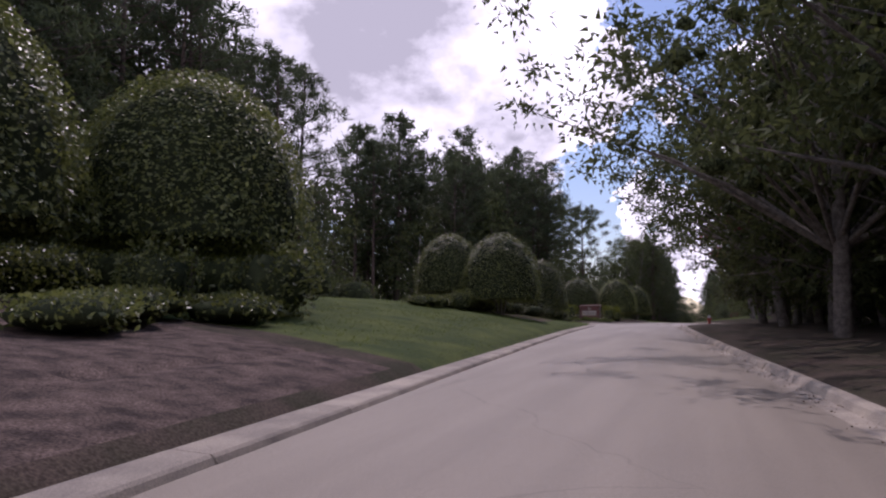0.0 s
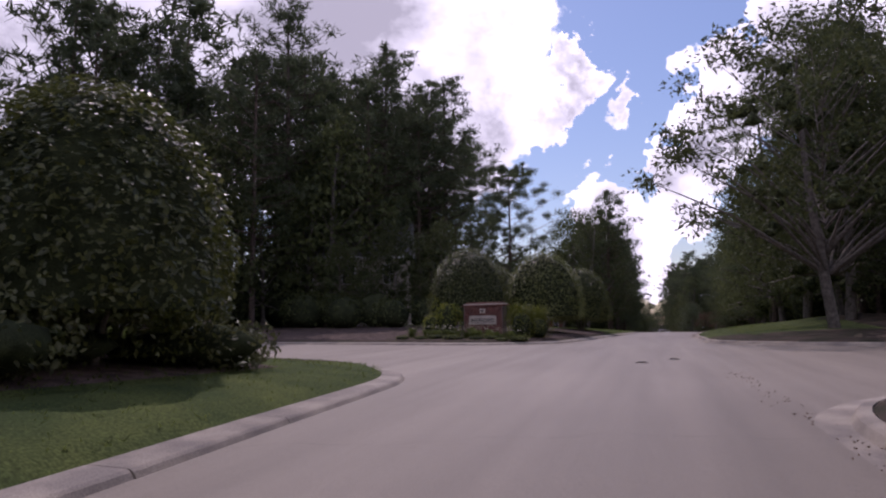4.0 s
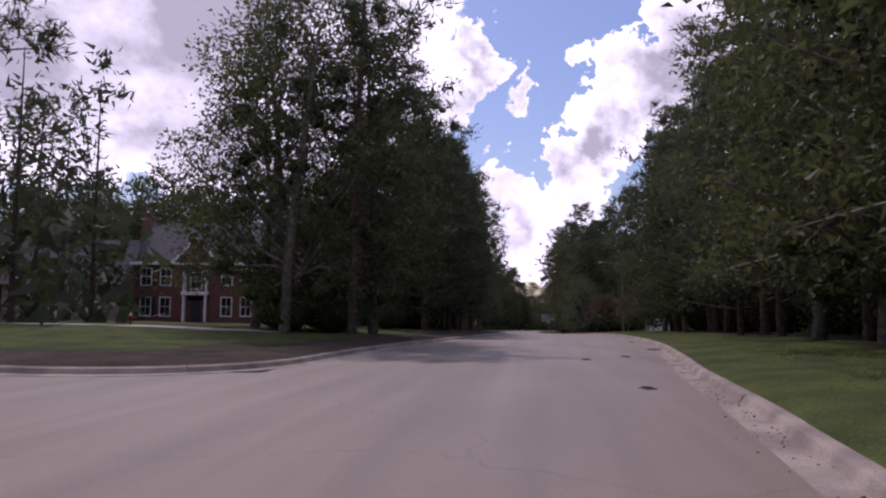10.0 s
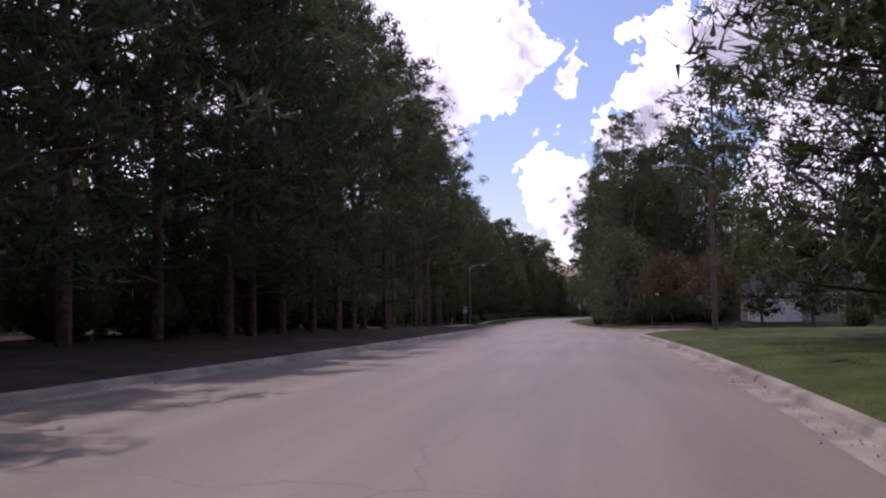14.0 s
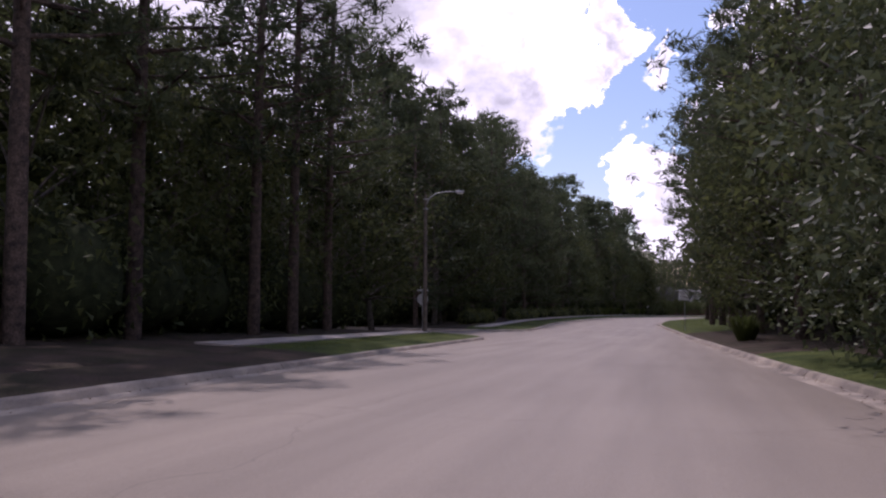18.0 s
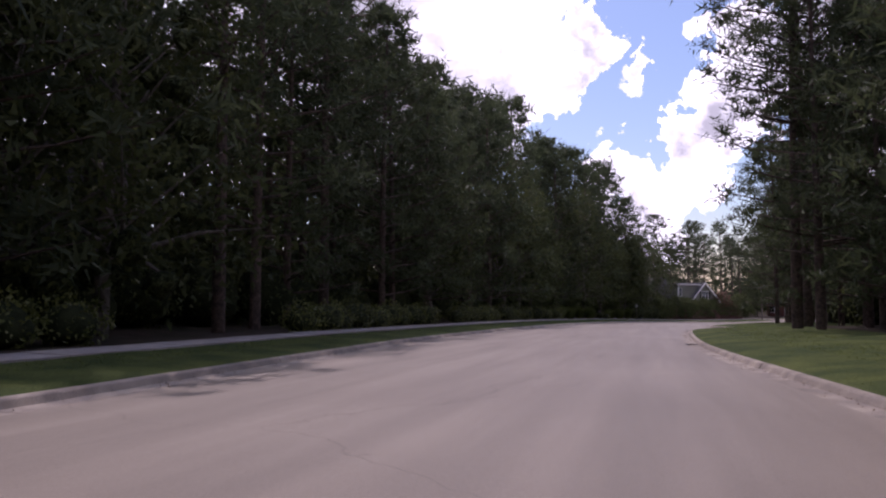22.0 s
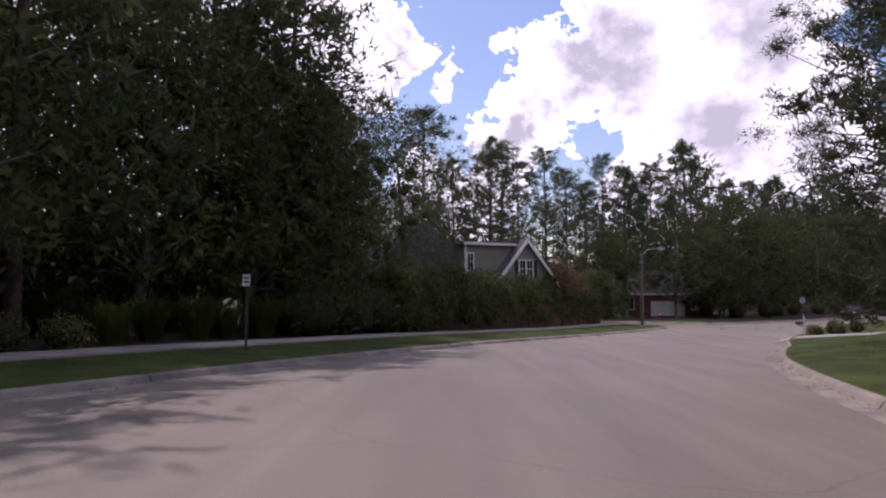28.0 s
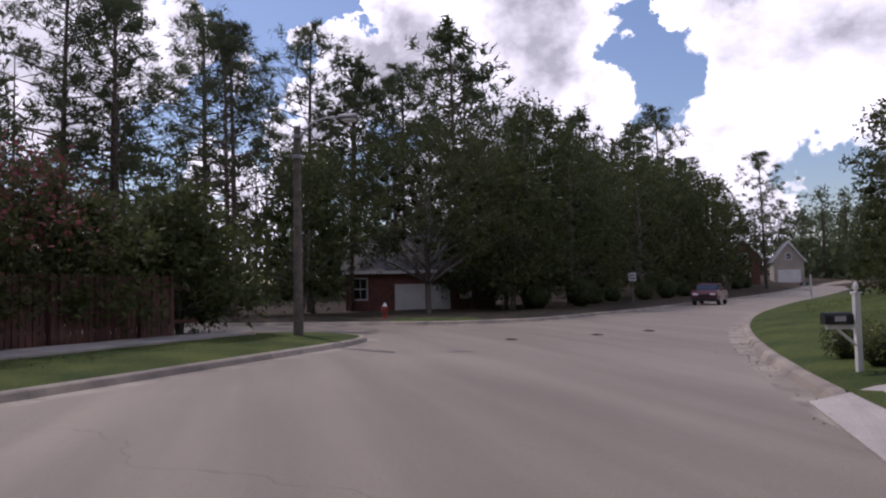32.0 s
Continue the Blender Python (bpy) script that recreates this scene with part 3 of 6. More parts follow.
# ---- roads ----
def make_road():
    ss = np.arange(-58, 578, 2.0)
    w = np.linspace(0, 1, 9)
    verts, faces = [], []
    lo, hi = np.interp(ss, *LEFT) - 0.05, np.interp(ss, *RIGHT) + 0.05
    for i, s in enumerate(ss):
        z = np.interp(s, AS, AX[:, 2])
        for k in w:
            l = lo[i] + (hi[i] - lo[i]) * k
            x, y = place(s, l)
            verts.append((x, y, z + 0.05 * (1 - abs(2 * k - 1) ** 2) - 0.02))
    n = len(w)
    for i in range(len(ss) - 1):
        for k in range(n - 1):
            a = i * n + k
            faces.append((a, a + 1, a + 1 + n, a + n))
    tagged(mesh_object("road", verts, faces, ASPHALT, smooth=True), "worn pale grey asphalt road with fine cracks", "road", kind="structure")
    for j, (px, py, dx, dy, half, r) in enumerate(STREETS):
        us = np.arange(-4.0, 102, 1.5)
        verts, faces = [], []
        for u in us:
            wide = half + max(0.0, 9 - u) * 0.75 + 0.05
            for k in w:
                v = (2 * k - 1) * wide
                x, y = px + dx * u + dy * v, py + dy * u - dx * v
                verts.append((x, y))
        v2 = np.array(verts)
        z = along(v2[:, 0], v2[:, 1])[2] - 0.026
        for i in range(len(us) - 1):
            for k in range(n - 1):
                a = i * n + k
                faces.append((a, a + 1, a + 1 + n, a + n))
        tagged(mesh_object("side_street", np.column_stack([v2, z]), faces, ASPHALT, smooth=True), "side street of worn grey asphalt", "road", kind="structure")


make_road()


# ---- kerbs: outlines of the paved roads, poured in lengths of three metres ----
def outlines():
    gx, gy = np.arange(-66, 100, 0.75), np.arange(-58, 505, 0.75)
    X, Y = np.meshgrid(gx, gy)
    D = pavement(X.ravel(), Y.ravel())[0].reshape(X.shape)
    nx = len(gx)
    cut = {}

    def crossing(i, j, i2, j2):
        key = (i * nx + j, i2 * nx + j2)
        if key not in cut:
            t = D[i, j] / (D[i, j] - D[i2, j2])
            cut[key] = (gx[j] + (gx[j2] - gx[j]) * t, gy[i] + (gy[i2] - gy[i]) * t)
        return key

    near = {}
    neg = D < 0
    busy = (neg[:-1, :-1].astype(int) + neg[1:, :-1] + neg[:-1, 1:] + neg[1:, 1:])
    for i, j in zip(*np.nonzero((busy > 0) & (busy < 4))):
        ks = []
        for a, b, c, e in ((i, j, i, j + 1), (i, j + 1, i + 1, j + 1), (i + 1, j, i + 1, j + 1), (i, j, i + 1, j)):
            if neg[a, b] != neg[c, e]:
                ks.append(crossing(a, b, c, e))
        for a, b in zip(ks[::2], ks[1::2]):
            near.setdefault(a, []).append(b)
            near.setdefault(b, []).append(a)
    chains, used = [], set()
    ends = [k for k, v in near.items() if len(v) == 1]
    for k in ends + list(near):
        if k in used:
            continue
        line, cur = [k], k
        used.add(k)
        while True:
            nxt = [q for q in near[cur] if q not in used]
            if not nxt:
                break
            cur = nxt[0]
            used.add(cur)
            line.append(cur)
        if len(line) > 12:
            chains.append(np.array([cut[q] for q in line]))
    return chains


PROFILE = [(-0.44, -0.15), (-0.44, -0.012), (-0.04, -0.005), (0.02, 0.10), (0.06, 0.128), (0.19, 0.135), (0.21, 0.05), (0.21, -0.15)]
ROLLED = [(-0.31, -0.15), (-0.31, -0.025), (-0.25, -0.02), (-0.21, 0.045), (-0.17, 0.07), (0.17, 0.09), (0.25, 0.09), (0.27, 0.03), (0.27, -0.15)]


def make_kerbs():
    for line in outlines():
        seg = np.linalg.norm(np.diff(line, axis=0), axis=1)
        c = np.concatenate([[0], np.cumsum(seg)])
        n = int(c[-1] / 0.6)
        t = np.linspace(0, c[-1], n)
        p = np.stack([np.interp(t, c, line[:, 0]), np.interp(t, c, line[:, 1])], 1)
        for _ in range(3):
            p[1:-1] = (p[:-2] + 2 * p[1:-1] + p[2:]) / 4
        g = np.gradient(p, axis=0)
        g /= np.linalg.norm(g, axis=1, keepdims=True)
        nor = np.stack([g[:, 1], -g[:, 0]], 1)
        test = pavement(p[:, 0] + nor[:, 0], p[:, 1] + nor[:, 1])[0]
        if np.median(test) < 0:
            nor = -nor
        s, l, z = along(p[:, 0], p[:, 1])
        root = thing("kerb", Matrix(), "weathered concrete kerb and gutter poured in short lengths", "kerb", kind="structure")
        old = (np.median(l) < 0) & (np.median(s) < 105)
        rolled = (s < 117) & (l < 0)
        # lengths of about three metres with a narrow joint
        for a in range(0, n - 1, 5):
            b = min(a + 5, n - 1)
            if b - a < 1:
                continue
            prof = ROLLED if rolled[a] else PROFILE
            verts, faces = [], []
            tilt = 0.012 * math.sin(a * 12.9)
            for i in range(a, b + 1):
                q = p[i].copy()
                if i == a:
                    q += g[i] * 0.012
                dropped = l[i] > 0 and abs(s[i] - 421.2) < 1.7
                for o, h in prof:
                    h = min(h, 0.01) if dropped else h
                    verts.append((q[0] + nor[i, 0] * (o + tilt), q[1] + nor[i, 1] * (o + tilt), z[i] + h))
            m = len(prof)
            for i in range(b - a):
                for k in range(m - 1):
                    v = i * m + k
                    faces.append((v, v + 1, v + 1 + m, v + m))
            faces.append(tuple(range(m)))
            faces.append(tuple(range(len(verts) - 1, len(verts) - m - 1, -1)))
            mesh_object("kerb_stone", verts, faces, CONCRETE, root)
        # the turf or bed that meets the back of the kerb
        offs = [0.2, 0.5, 1.1, 1.9, 2.7]
        verts, faces = [], []
        first = np.where(rolled, 0.24, 0.185)
        for o in offs:
            r = np.maximum(first, o)
            x, y = p[:, 0] + nor[:, 0] * r, p[:, 1] + nor[:, 1] * r
            verts.append(np.stack([x, y, z + (0.13 + bank(s, l, r) + 0.02 if o > 0.3 else np.where(rolled, 0.082, 0.126)) + (-.12 if o > 2.5 else 0)], 1))
        k = len(p)
        for r in range(len(offs) - 1):
            for i in range(k - 1):
                v = r * k + i
                faces.append((v, v + 1, v + 1 + k, v + k))
        ob = mesh_object("verge", np.concatenate(verts), faces, GRASS, smooth=True)
        ob.data.materials.append(MULCH)
        ob.data.materials.append(FLOOR)
        idx = []
        for r in range(len(offs) - 1):
            for i in range(k - 1):
                bed = any(a < s[i] < b and lo < l[i] < hi + 1.5 for a, b, lo, hi in BEDS)
                wood = not any(a < s[i] < b and lo < l[i] < hi for a, b, lo, hi in LAWNS)
                idx.append(1 if bed and r > 0 else 2 if wood else 0)
        ob.data.polygons.foreach_set("material_index", np.array(idx, dtype=np.int32))
        tagged(ob, "mown grass verge behind the kerb", "verge", kind="structure")


make_kerbs()


# ---- plants ----
rng = np.random.default_rng(7)


def cards(pts, size, aspect=0.5, droop=0.0, spread=1.0, along_dir=None):
    """Small folded leaves at the points: two triangles each, turned at random. Returns verts, faces."""
    n = len(pts)
    a = rng.normal(size=(n, 3)) if along_dir is None else along_dir + spread * rng.normal(size=(n, 3)) * 0.5
    a[:, 2] -= droop
    a /= np.linalg.norm(a, axis=1, keepdims=True) + 1e-9
    b = np.cross(a, rng.normal(size=(n, 3)))
    b /= np.linalg.norm(b, axis=1, keepdims=True) + 1e-9
    c = np.cross(a, b)
    sz = size * rng.uniform(0.65, 1.35, (n, 1))
    v = np.stack([pts - a * sz, pts + b * sz * aspect + c * sz * 0.12, pts + a * sz, pts - b * sz * aspect + c * sz * 0.12], 1).reshape(-1, 3)
    i = np.arange(n) * 4
    f = np.concatenate([np.stack([i, i + 1, i + 2], 1), np.stack([i, i + 2, i + 3], 1)])
    return v, f


def slips(pts, size, aspect=0.5, droop=0.0, spread=1.0, along_dir=None):
    """Like cards, but one pointed triangle each, for needles and small leaves."""
    v, f = cards(pts, size, aspect, droop, spread, along_dir)
    v = v.reshape(-1, 4, 3)
    mid, half = v[:, 0], (v[:, 1] - v[:, 3]) * 0.5
    return np.stack([mid - half, mid + half, v[:, 2]], 1).reshape(-1, 3), np.arange(len(pts) * 3).reshape(-1, 3)


BALL = bmesh.new()
bmesh.ops.create_icosphere(BALL, subdivisions=1, radius=1)
BALL_V = np.array([tuple(q.co) for q in BALL.verts])
BALL_F = np.array([[q.index for q in face.verts] for face in BALL.faces])
BALL.free()
GEM_V = np.array([(1, 0, 0), (0, 1, 0), (-1, 0, 0), (0, -1, 0), (0, 0, 1), (0, 0, -1)], float)
GEM_F = np.array([(0, 1, 4), (1, 2, 4), (2, 3, 4), (3, 0, 4), (1, 0, 5), (2, 1, 5), (3, 2, 5), (0, 3, 5)])


def puffs(at, rad, per, size, aspect, flat=0.7, lift=0.3, droop=0.0, low=0.15):
    """Tufts of foliage: leaves that stand out all round each centre. Returns verts, faces."""
    at, rad = np.asarray(at, float), np.asarray(rad, float)[:, None, None]
    n = len(at)
    d = rng.normal(size=(n, per, 3))
    d[:, :, 2] += lift
    d /= np.linalg.norm(d, axis=2, keepdims=True)
    pts = at[:, None] + d * rad * (1, 1, flat) * rng.uniform(low, 1.08, (n, per, 1))
    return slips(pts.reshape(-1, 3), size, aspect, droop=droop, spread=1.1, along_dir=d.reshape(-1, 3).copy())


def shade_knots(at, rad, flat=0.7, gem=False):
    """Uneven solid lumps added deep in a crown to block light, coloured as its shade. Returns verts, faces."""
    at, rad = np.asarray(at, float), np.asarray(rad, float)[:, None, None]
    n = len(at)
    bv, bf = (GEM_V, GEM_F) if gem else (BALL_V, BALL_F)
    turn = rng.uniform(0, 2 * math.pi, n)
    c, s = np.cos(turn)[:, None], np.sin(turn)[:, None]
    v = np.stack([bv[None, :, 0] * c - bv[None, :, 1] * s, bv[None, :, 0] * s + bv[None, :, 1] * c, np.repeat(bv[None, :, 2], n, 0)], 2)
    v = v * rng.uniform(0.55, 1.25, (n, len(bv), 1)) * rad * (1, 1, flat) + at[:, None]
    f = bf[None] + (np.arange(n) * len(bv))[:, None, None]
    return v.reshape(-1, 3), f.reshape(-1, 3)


def tube(points, radii, sides=6):
    points = np.array(points, float)
    verts, faces = [], []
    for k, (p, r) in enumerate(zip(points, radii)):
        d = points[min(k + 1, len(points) - 1)] - points[max(k - 1, 0)]
        d = d / (np.linalg.norm(d) + 1e-9)
        u = np.cross(d, (0.31, 0.95, 0.05))
        u /= np.linalg.norm(u) + 1e-9
        w = np.cross(d, u)
        for j in range(sides):
            an = 2 * math.pi * j / sides
            verts.append(p + r * (math.cos(an) * u + math.sin(an) * w))
    for k in range(len(points) - 1):
        for j in range(sides):
            a, b = k * sides + j, k * sides + (j + 1) % sides
            faces.append((a, b, b + sides, a + sides))
    return np.array(verts), faces


def merged(pieces):
    vs, fs, o = [], [], 0
    for v, f in pieces:
        vs.append(v)
        fs += [tuple(int(q) + o for q in face) for face in (f.tolist() if isinstance(f, np.ndarray) else f)]
        o += len(v)
    return np.concatenate(vs), fs


HIDDEN = Matrix.Translation((0, -40, -60))


def plant(name, wood, leaves, bark, leaf, label, category, group, extra=None, stems=False, inner=None):
    """A plant with trunk and crown as parts; built once, then copied to its places."""
    root = thing(name, Matrix(), label, category, group)
    if stems:
        for v, f in wood:
            mesh_object("stem", v, f, bark, root, smooth=True)
    elif wood:
        mesh_object("trunk", *merged(wood), bark, root, smooth=True)
    v, f = merged(leaves)
    few = len(f)
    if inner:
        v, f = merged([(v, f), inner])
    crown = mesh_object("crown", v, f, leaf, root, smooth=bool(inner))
    # the added inner lumps take the darker shade colour
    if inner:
        crown.data.materials.append(SHADE_INNER)
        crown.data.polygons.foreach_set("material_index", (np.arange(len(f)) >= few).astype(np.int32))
    for pname, pv, pm in extra or ():
        mesh_object(pname, *merged(pv), pm, root)
    return root


def pine(h, bare, reach, limbs, clumps, seed, label, size=0.15, tuft=40, thin=0.2, gem=False, puff=0.72):
    """A loblolly pine: limbs that carry flat tufts of needles, a rounded top."""
    global rng
    rng = np.random.default_rng(seed)
    bend = rng.normal(0, 0.012 * h, 2)
    ts = np.linspace(0, 1, 8)
    line = np.stack([bend[0] * ts ** 2, bend[1] * ts ** 2, h * ts], 1)
    wood = [tube(line, 0.011 * h * (1.0 - 0.85 * ts) + 0.03, 7)]
    at, rad, deep, thick = [], [], [], []
    for k in range(limbs):
        u = bare + (1 - bare) * ((k + rng.uniform(0, 0.9)) / limbs)
        z = u * h
        q = (u - bare) / (1 - bare)
        r = reach * (0.45 + 0.75 * math.sin(math.pi * min(1.0, 0.18 + q * 0.78))) * rng.uniform(0.6, 1.15)
        r *= 1.0 - 0.5 * q ** 4
        an = k * 2.4 + rng.normal(0, 0.4)
        base = np.array([bend[0] * u * u, bend[1] * u * u, z])
        d = np.array([math.cos(an), math.sin(an), 0.12 + 0.35 * q])
        lift = r * (0.10 + 0.45 * q)
        mid, tip = base + d * r * 0.5, base + d * r + np.array([0, 0, lift * 0.4])
        wood.append(tube([base, mid, tip], [0.0035 * h * (1.15 - q) + 0.012, 0.0022 * h * (1.1 - q) + 0.01, 0.008], 3))
        if 0.06 < q < 0.8:
            deep.append(base + (tip - base) * rng.uniform(0.12, 0.4) + (0, 0, 0.1))
            thick.append(min(0.14, 0.06 * r) * rng.uniform(0.6, 1.2))
        for c in range(clumps):
            g = 0.42 + 0.6 * (c + rng.uniform(0, 1)) / clumps
            at.append(base + (tip - base) * g + rng.normal(0, 0.09 * r + 0.08, 3) * (1, 1, 0.6))
            rad.append(puff * rng.uniform(0.65, 1.3) * (0.75 + 0.25 * min(1.0, r / 3.0)))
    top = np.array([bend[0], bend[1], h])
    for c in range(5):
        at.append(top + rng.normal(0, 0.55, 3) - (0, 0, 0.35))
        rad.append(puff * rng.uniform(0.7, 1.0))
    leaves, inner = puffs(at, rad, tuft, size, thin, 0.75, 0.5), shade_knots(deep, thick, 0.8, gem)
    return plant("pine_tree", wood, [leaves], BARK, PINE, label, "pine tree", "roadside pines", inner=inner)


def broad(h, bare, reach, blobs, per, seed, label, leaf=None, size=0.2, name="broadleaf_tree", category="tree", group="roadside broadleaf trees", bark=None, lowest=0.15, extra=None, flat=0.75, cluster=0.24, twigs=2, dense=0.48, gem=False):
    global rng
    rng = np.random.default_rng(seed)
    leaf, bark = leaf or LEAF, bark or GREYBARK
    ts = np.linspace(0, 1, 6)
    wood = [tube(np.stack([0.05 * h * np.sin(ts * 2 + seed), 0.03 * h * np.sin(ts * 3), h * 0.85 * ts], 1), 0.016 * h * (1 - 0.85 * ts) + 0.02, 7)]
    ats, rads, deep, thick = [], [], [], []
    for k in range(blobs):
        q = (k + rng.uniform(0, 1)) / blobs
        z = h * (bare + (0.97 - bare) * q)
        prof = math.sin(math.pi * (lowest + (1 - lowest) * 0.98 * q)) ** 0.6
        an = k * 2.39996 + rng.normal(0, 0.3)
        r = reach * prof * math.sqrt(rng.uniform(0.12, 1.0)) * rng.uniform(0.8, 1.12)
        at = np.array([r * math.cos(an), r * math.sin(an), z])
        base = np.array([0, 0, max(h * 0.16, z - 0.55 * r - 0.08 * h)])
        if k % twigs == 0:
            wood.append(tube([base, (base + at) / 2 + (0, 0, 0.06 * r), at], [0.007 * h * (1.1 - q), 0.004 * h * (1.1 - q) + 0.008, 0.008], 4))
        sp = rng.uniform(0.75, 1.25) * reach * cluster
        ats.append(at)
        rads.append(sp * 1.5)
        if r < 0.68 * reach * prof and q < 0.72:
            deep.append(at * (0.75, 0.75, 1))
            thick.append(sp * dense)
    leaves, inner = puffs(ats, rads, per, size, 0.55, flat, 0.25, 0.25), shade_knots(deep, thick, 0.85, gem)
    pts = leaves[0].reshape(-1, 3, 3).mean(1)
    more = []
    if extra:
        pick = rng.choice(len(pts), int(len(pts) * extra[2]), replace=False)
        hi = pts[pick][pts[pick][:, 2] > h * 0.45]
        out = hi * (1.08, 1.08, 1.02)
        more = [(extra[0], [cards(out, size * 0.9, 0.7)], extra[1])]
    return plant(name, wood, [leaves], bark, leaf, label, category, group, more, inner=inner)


def dome(w, h, foot, seed, label, leaves=8200, size=0.06):
    """A holly clipped to a dome on a few short stems."""
    global rng
    rng = np.random.default_rng(seed)
    wood = []
    for k in range(4):
        an = k * 1.57 + 0.4
        wood.append(tube([(0.12 * math.cos(an), 0.12 * math.sin(an), -0.1), (0.3 * math.cos(an), 0.3 * math.sin(an), foot), (0.7 * math.cos(an), 0.7 * math.sin(an), foot + 0.9)], [0.08, 0.06, 0.03], 6))
    u = rng.uniform(0, 1, leaves) ** 0.85
    an = rng.uniform(0, 2 * math.pi, leaves)
    lump = 1 + 0.035 * np.sin(an * 5 + u * 7) + 0.03 * np.sin(an * 9 - u * 11 + 2)
    r = w / 2 * (1 - u ** 2.3) ** 0.52 * 1.02 * lump
    z = foot + (h - foot) * u
    k = rng.uniform(0.93, 1.035, leaves)
    pts = np.stack([r * np.cos(an) * k, r * np.sin(an) * k, foot + (z - foot) * k], 1)
    # clipped leaves lie along the surface, each a little askew
    out = np.stack([np.cos(an) * (0.35 + u), np.sin(an) * (0.35 + u), 0.25 + 1.6 * u ** 1.5], 1) * (1, 1, 1)
    out[:, :2] *= (1.25 - u)[:, None]
    out += rng.normal(0, 0.42, (leaves, 3))
    out /= np.linalg.norm(out, axis=1, keepdims=True)
    la = np.cross(out, rng.normal(size=(leaves, 3)))
    la /= np.linalg.norm(la, axis=1, keepdims=True)
    lb = np.cross(out, la)
    sz = size * rng.uniform(0.65, 1.35, (leaves, 1))
    shell = np.stack([pts - la * sz, pts + lb * sz * 0.6 + out * sz * 0.15, pts + la * sz, pts - lb * sz * 0.6 + out * sz * 0.15], 1).reshape(-1, 3)
    i4 = np.arange(leaves) * 4
    shell_faces = np.concatenate([np.stack([i4, i4 + 1, i4 + 2], 1), np.stack([i4, i4 + 2, i4 + 3], 1)])
    # the ragged skirt under the dome
    m = leaves // 6
    rr, a2 = w / 2 * np.sqrt(rng.uniform(0.1, 0.95, m)), rng.uniform(0, 2 * math.pi, m)
    skirt = np.stack([rr * np.cos(a2), rr * np.sin(a2), foot + rng.normal(0, 0.12, m) + 0.1], 1)
    # solid core under the leaf shell, its dark colour stands for inner shade
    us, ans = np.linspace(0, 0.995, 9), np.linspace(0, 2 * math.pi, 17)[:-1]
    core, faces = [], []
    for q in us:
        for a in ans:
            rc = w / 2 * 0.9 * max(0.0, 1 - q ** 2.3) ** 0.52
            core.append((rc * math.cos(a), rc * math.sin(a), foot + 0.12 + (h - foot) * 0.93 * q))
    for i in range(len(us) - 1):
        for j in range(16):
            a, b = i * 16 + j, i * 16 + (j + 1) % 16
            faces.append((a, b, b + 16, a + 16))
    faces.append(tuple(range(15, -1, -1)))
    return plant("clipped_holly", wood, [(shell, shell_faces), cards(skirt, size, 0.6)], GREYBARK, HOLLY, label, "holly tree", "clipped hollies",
                 [("inner_mass", [(np.array(core), faces)], SHADE_CORE)], True)


def shrub(w, h, seed, label, leaf, n=1500, size=0.07, name="shrub", category="shrub", group="shrubs", lumps=9, core=0.78):
    global rng
    rng = np.random.default_rng(seed)
    pts = []
    for k in range(lumps):
        an, rr = rng.uniform(0, 2 * math.pi), w * 0.32 * math.sqrt(rng.uniform(0, 1))
        c = np.array([rr * math.cos(an), rr * math.sin(an), h * rng.uniform(0.35, 0.62)])
        d = rng.normal(size=(n // lumps, 3))
        d /= np.linalg.norm(d, axis=1, keepdims=True)
        rad = np.array([w * 0.27, w * 0.27, h * 0.42]) * rng.uniform(0.8, 1.15)
        pts.append(c + d * rad * rng.uniform(0.85, 1.1, (n // lumps, 1)))
    pts = np.concatenate(pts)
    pts[:, 2] = np.maximum(pts[:, 2], 0.02)
    # one uneven solid mass inside, coloured dark for the shade among the twigs
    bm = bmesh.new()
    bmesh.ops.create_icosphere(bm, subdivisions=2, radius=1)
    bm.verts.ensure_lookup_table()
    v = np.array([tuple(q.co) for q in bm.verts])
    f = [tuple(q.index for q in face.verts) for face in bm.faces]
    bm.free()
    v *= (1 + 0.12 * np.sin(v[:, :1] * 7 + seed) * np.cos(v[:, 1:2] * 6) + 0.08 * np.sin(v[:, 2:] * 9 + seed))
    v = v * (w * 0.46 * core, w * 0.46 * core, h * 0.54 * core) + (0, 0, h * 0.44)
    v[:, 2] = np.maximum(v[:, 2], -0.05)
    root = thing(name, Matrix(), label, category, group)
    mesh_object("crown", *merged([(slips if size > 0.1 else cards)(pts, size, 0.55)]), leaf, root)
    mesh_object("inner_mass", v, f, SHADE_CORE, root, smooth=True)
    return root


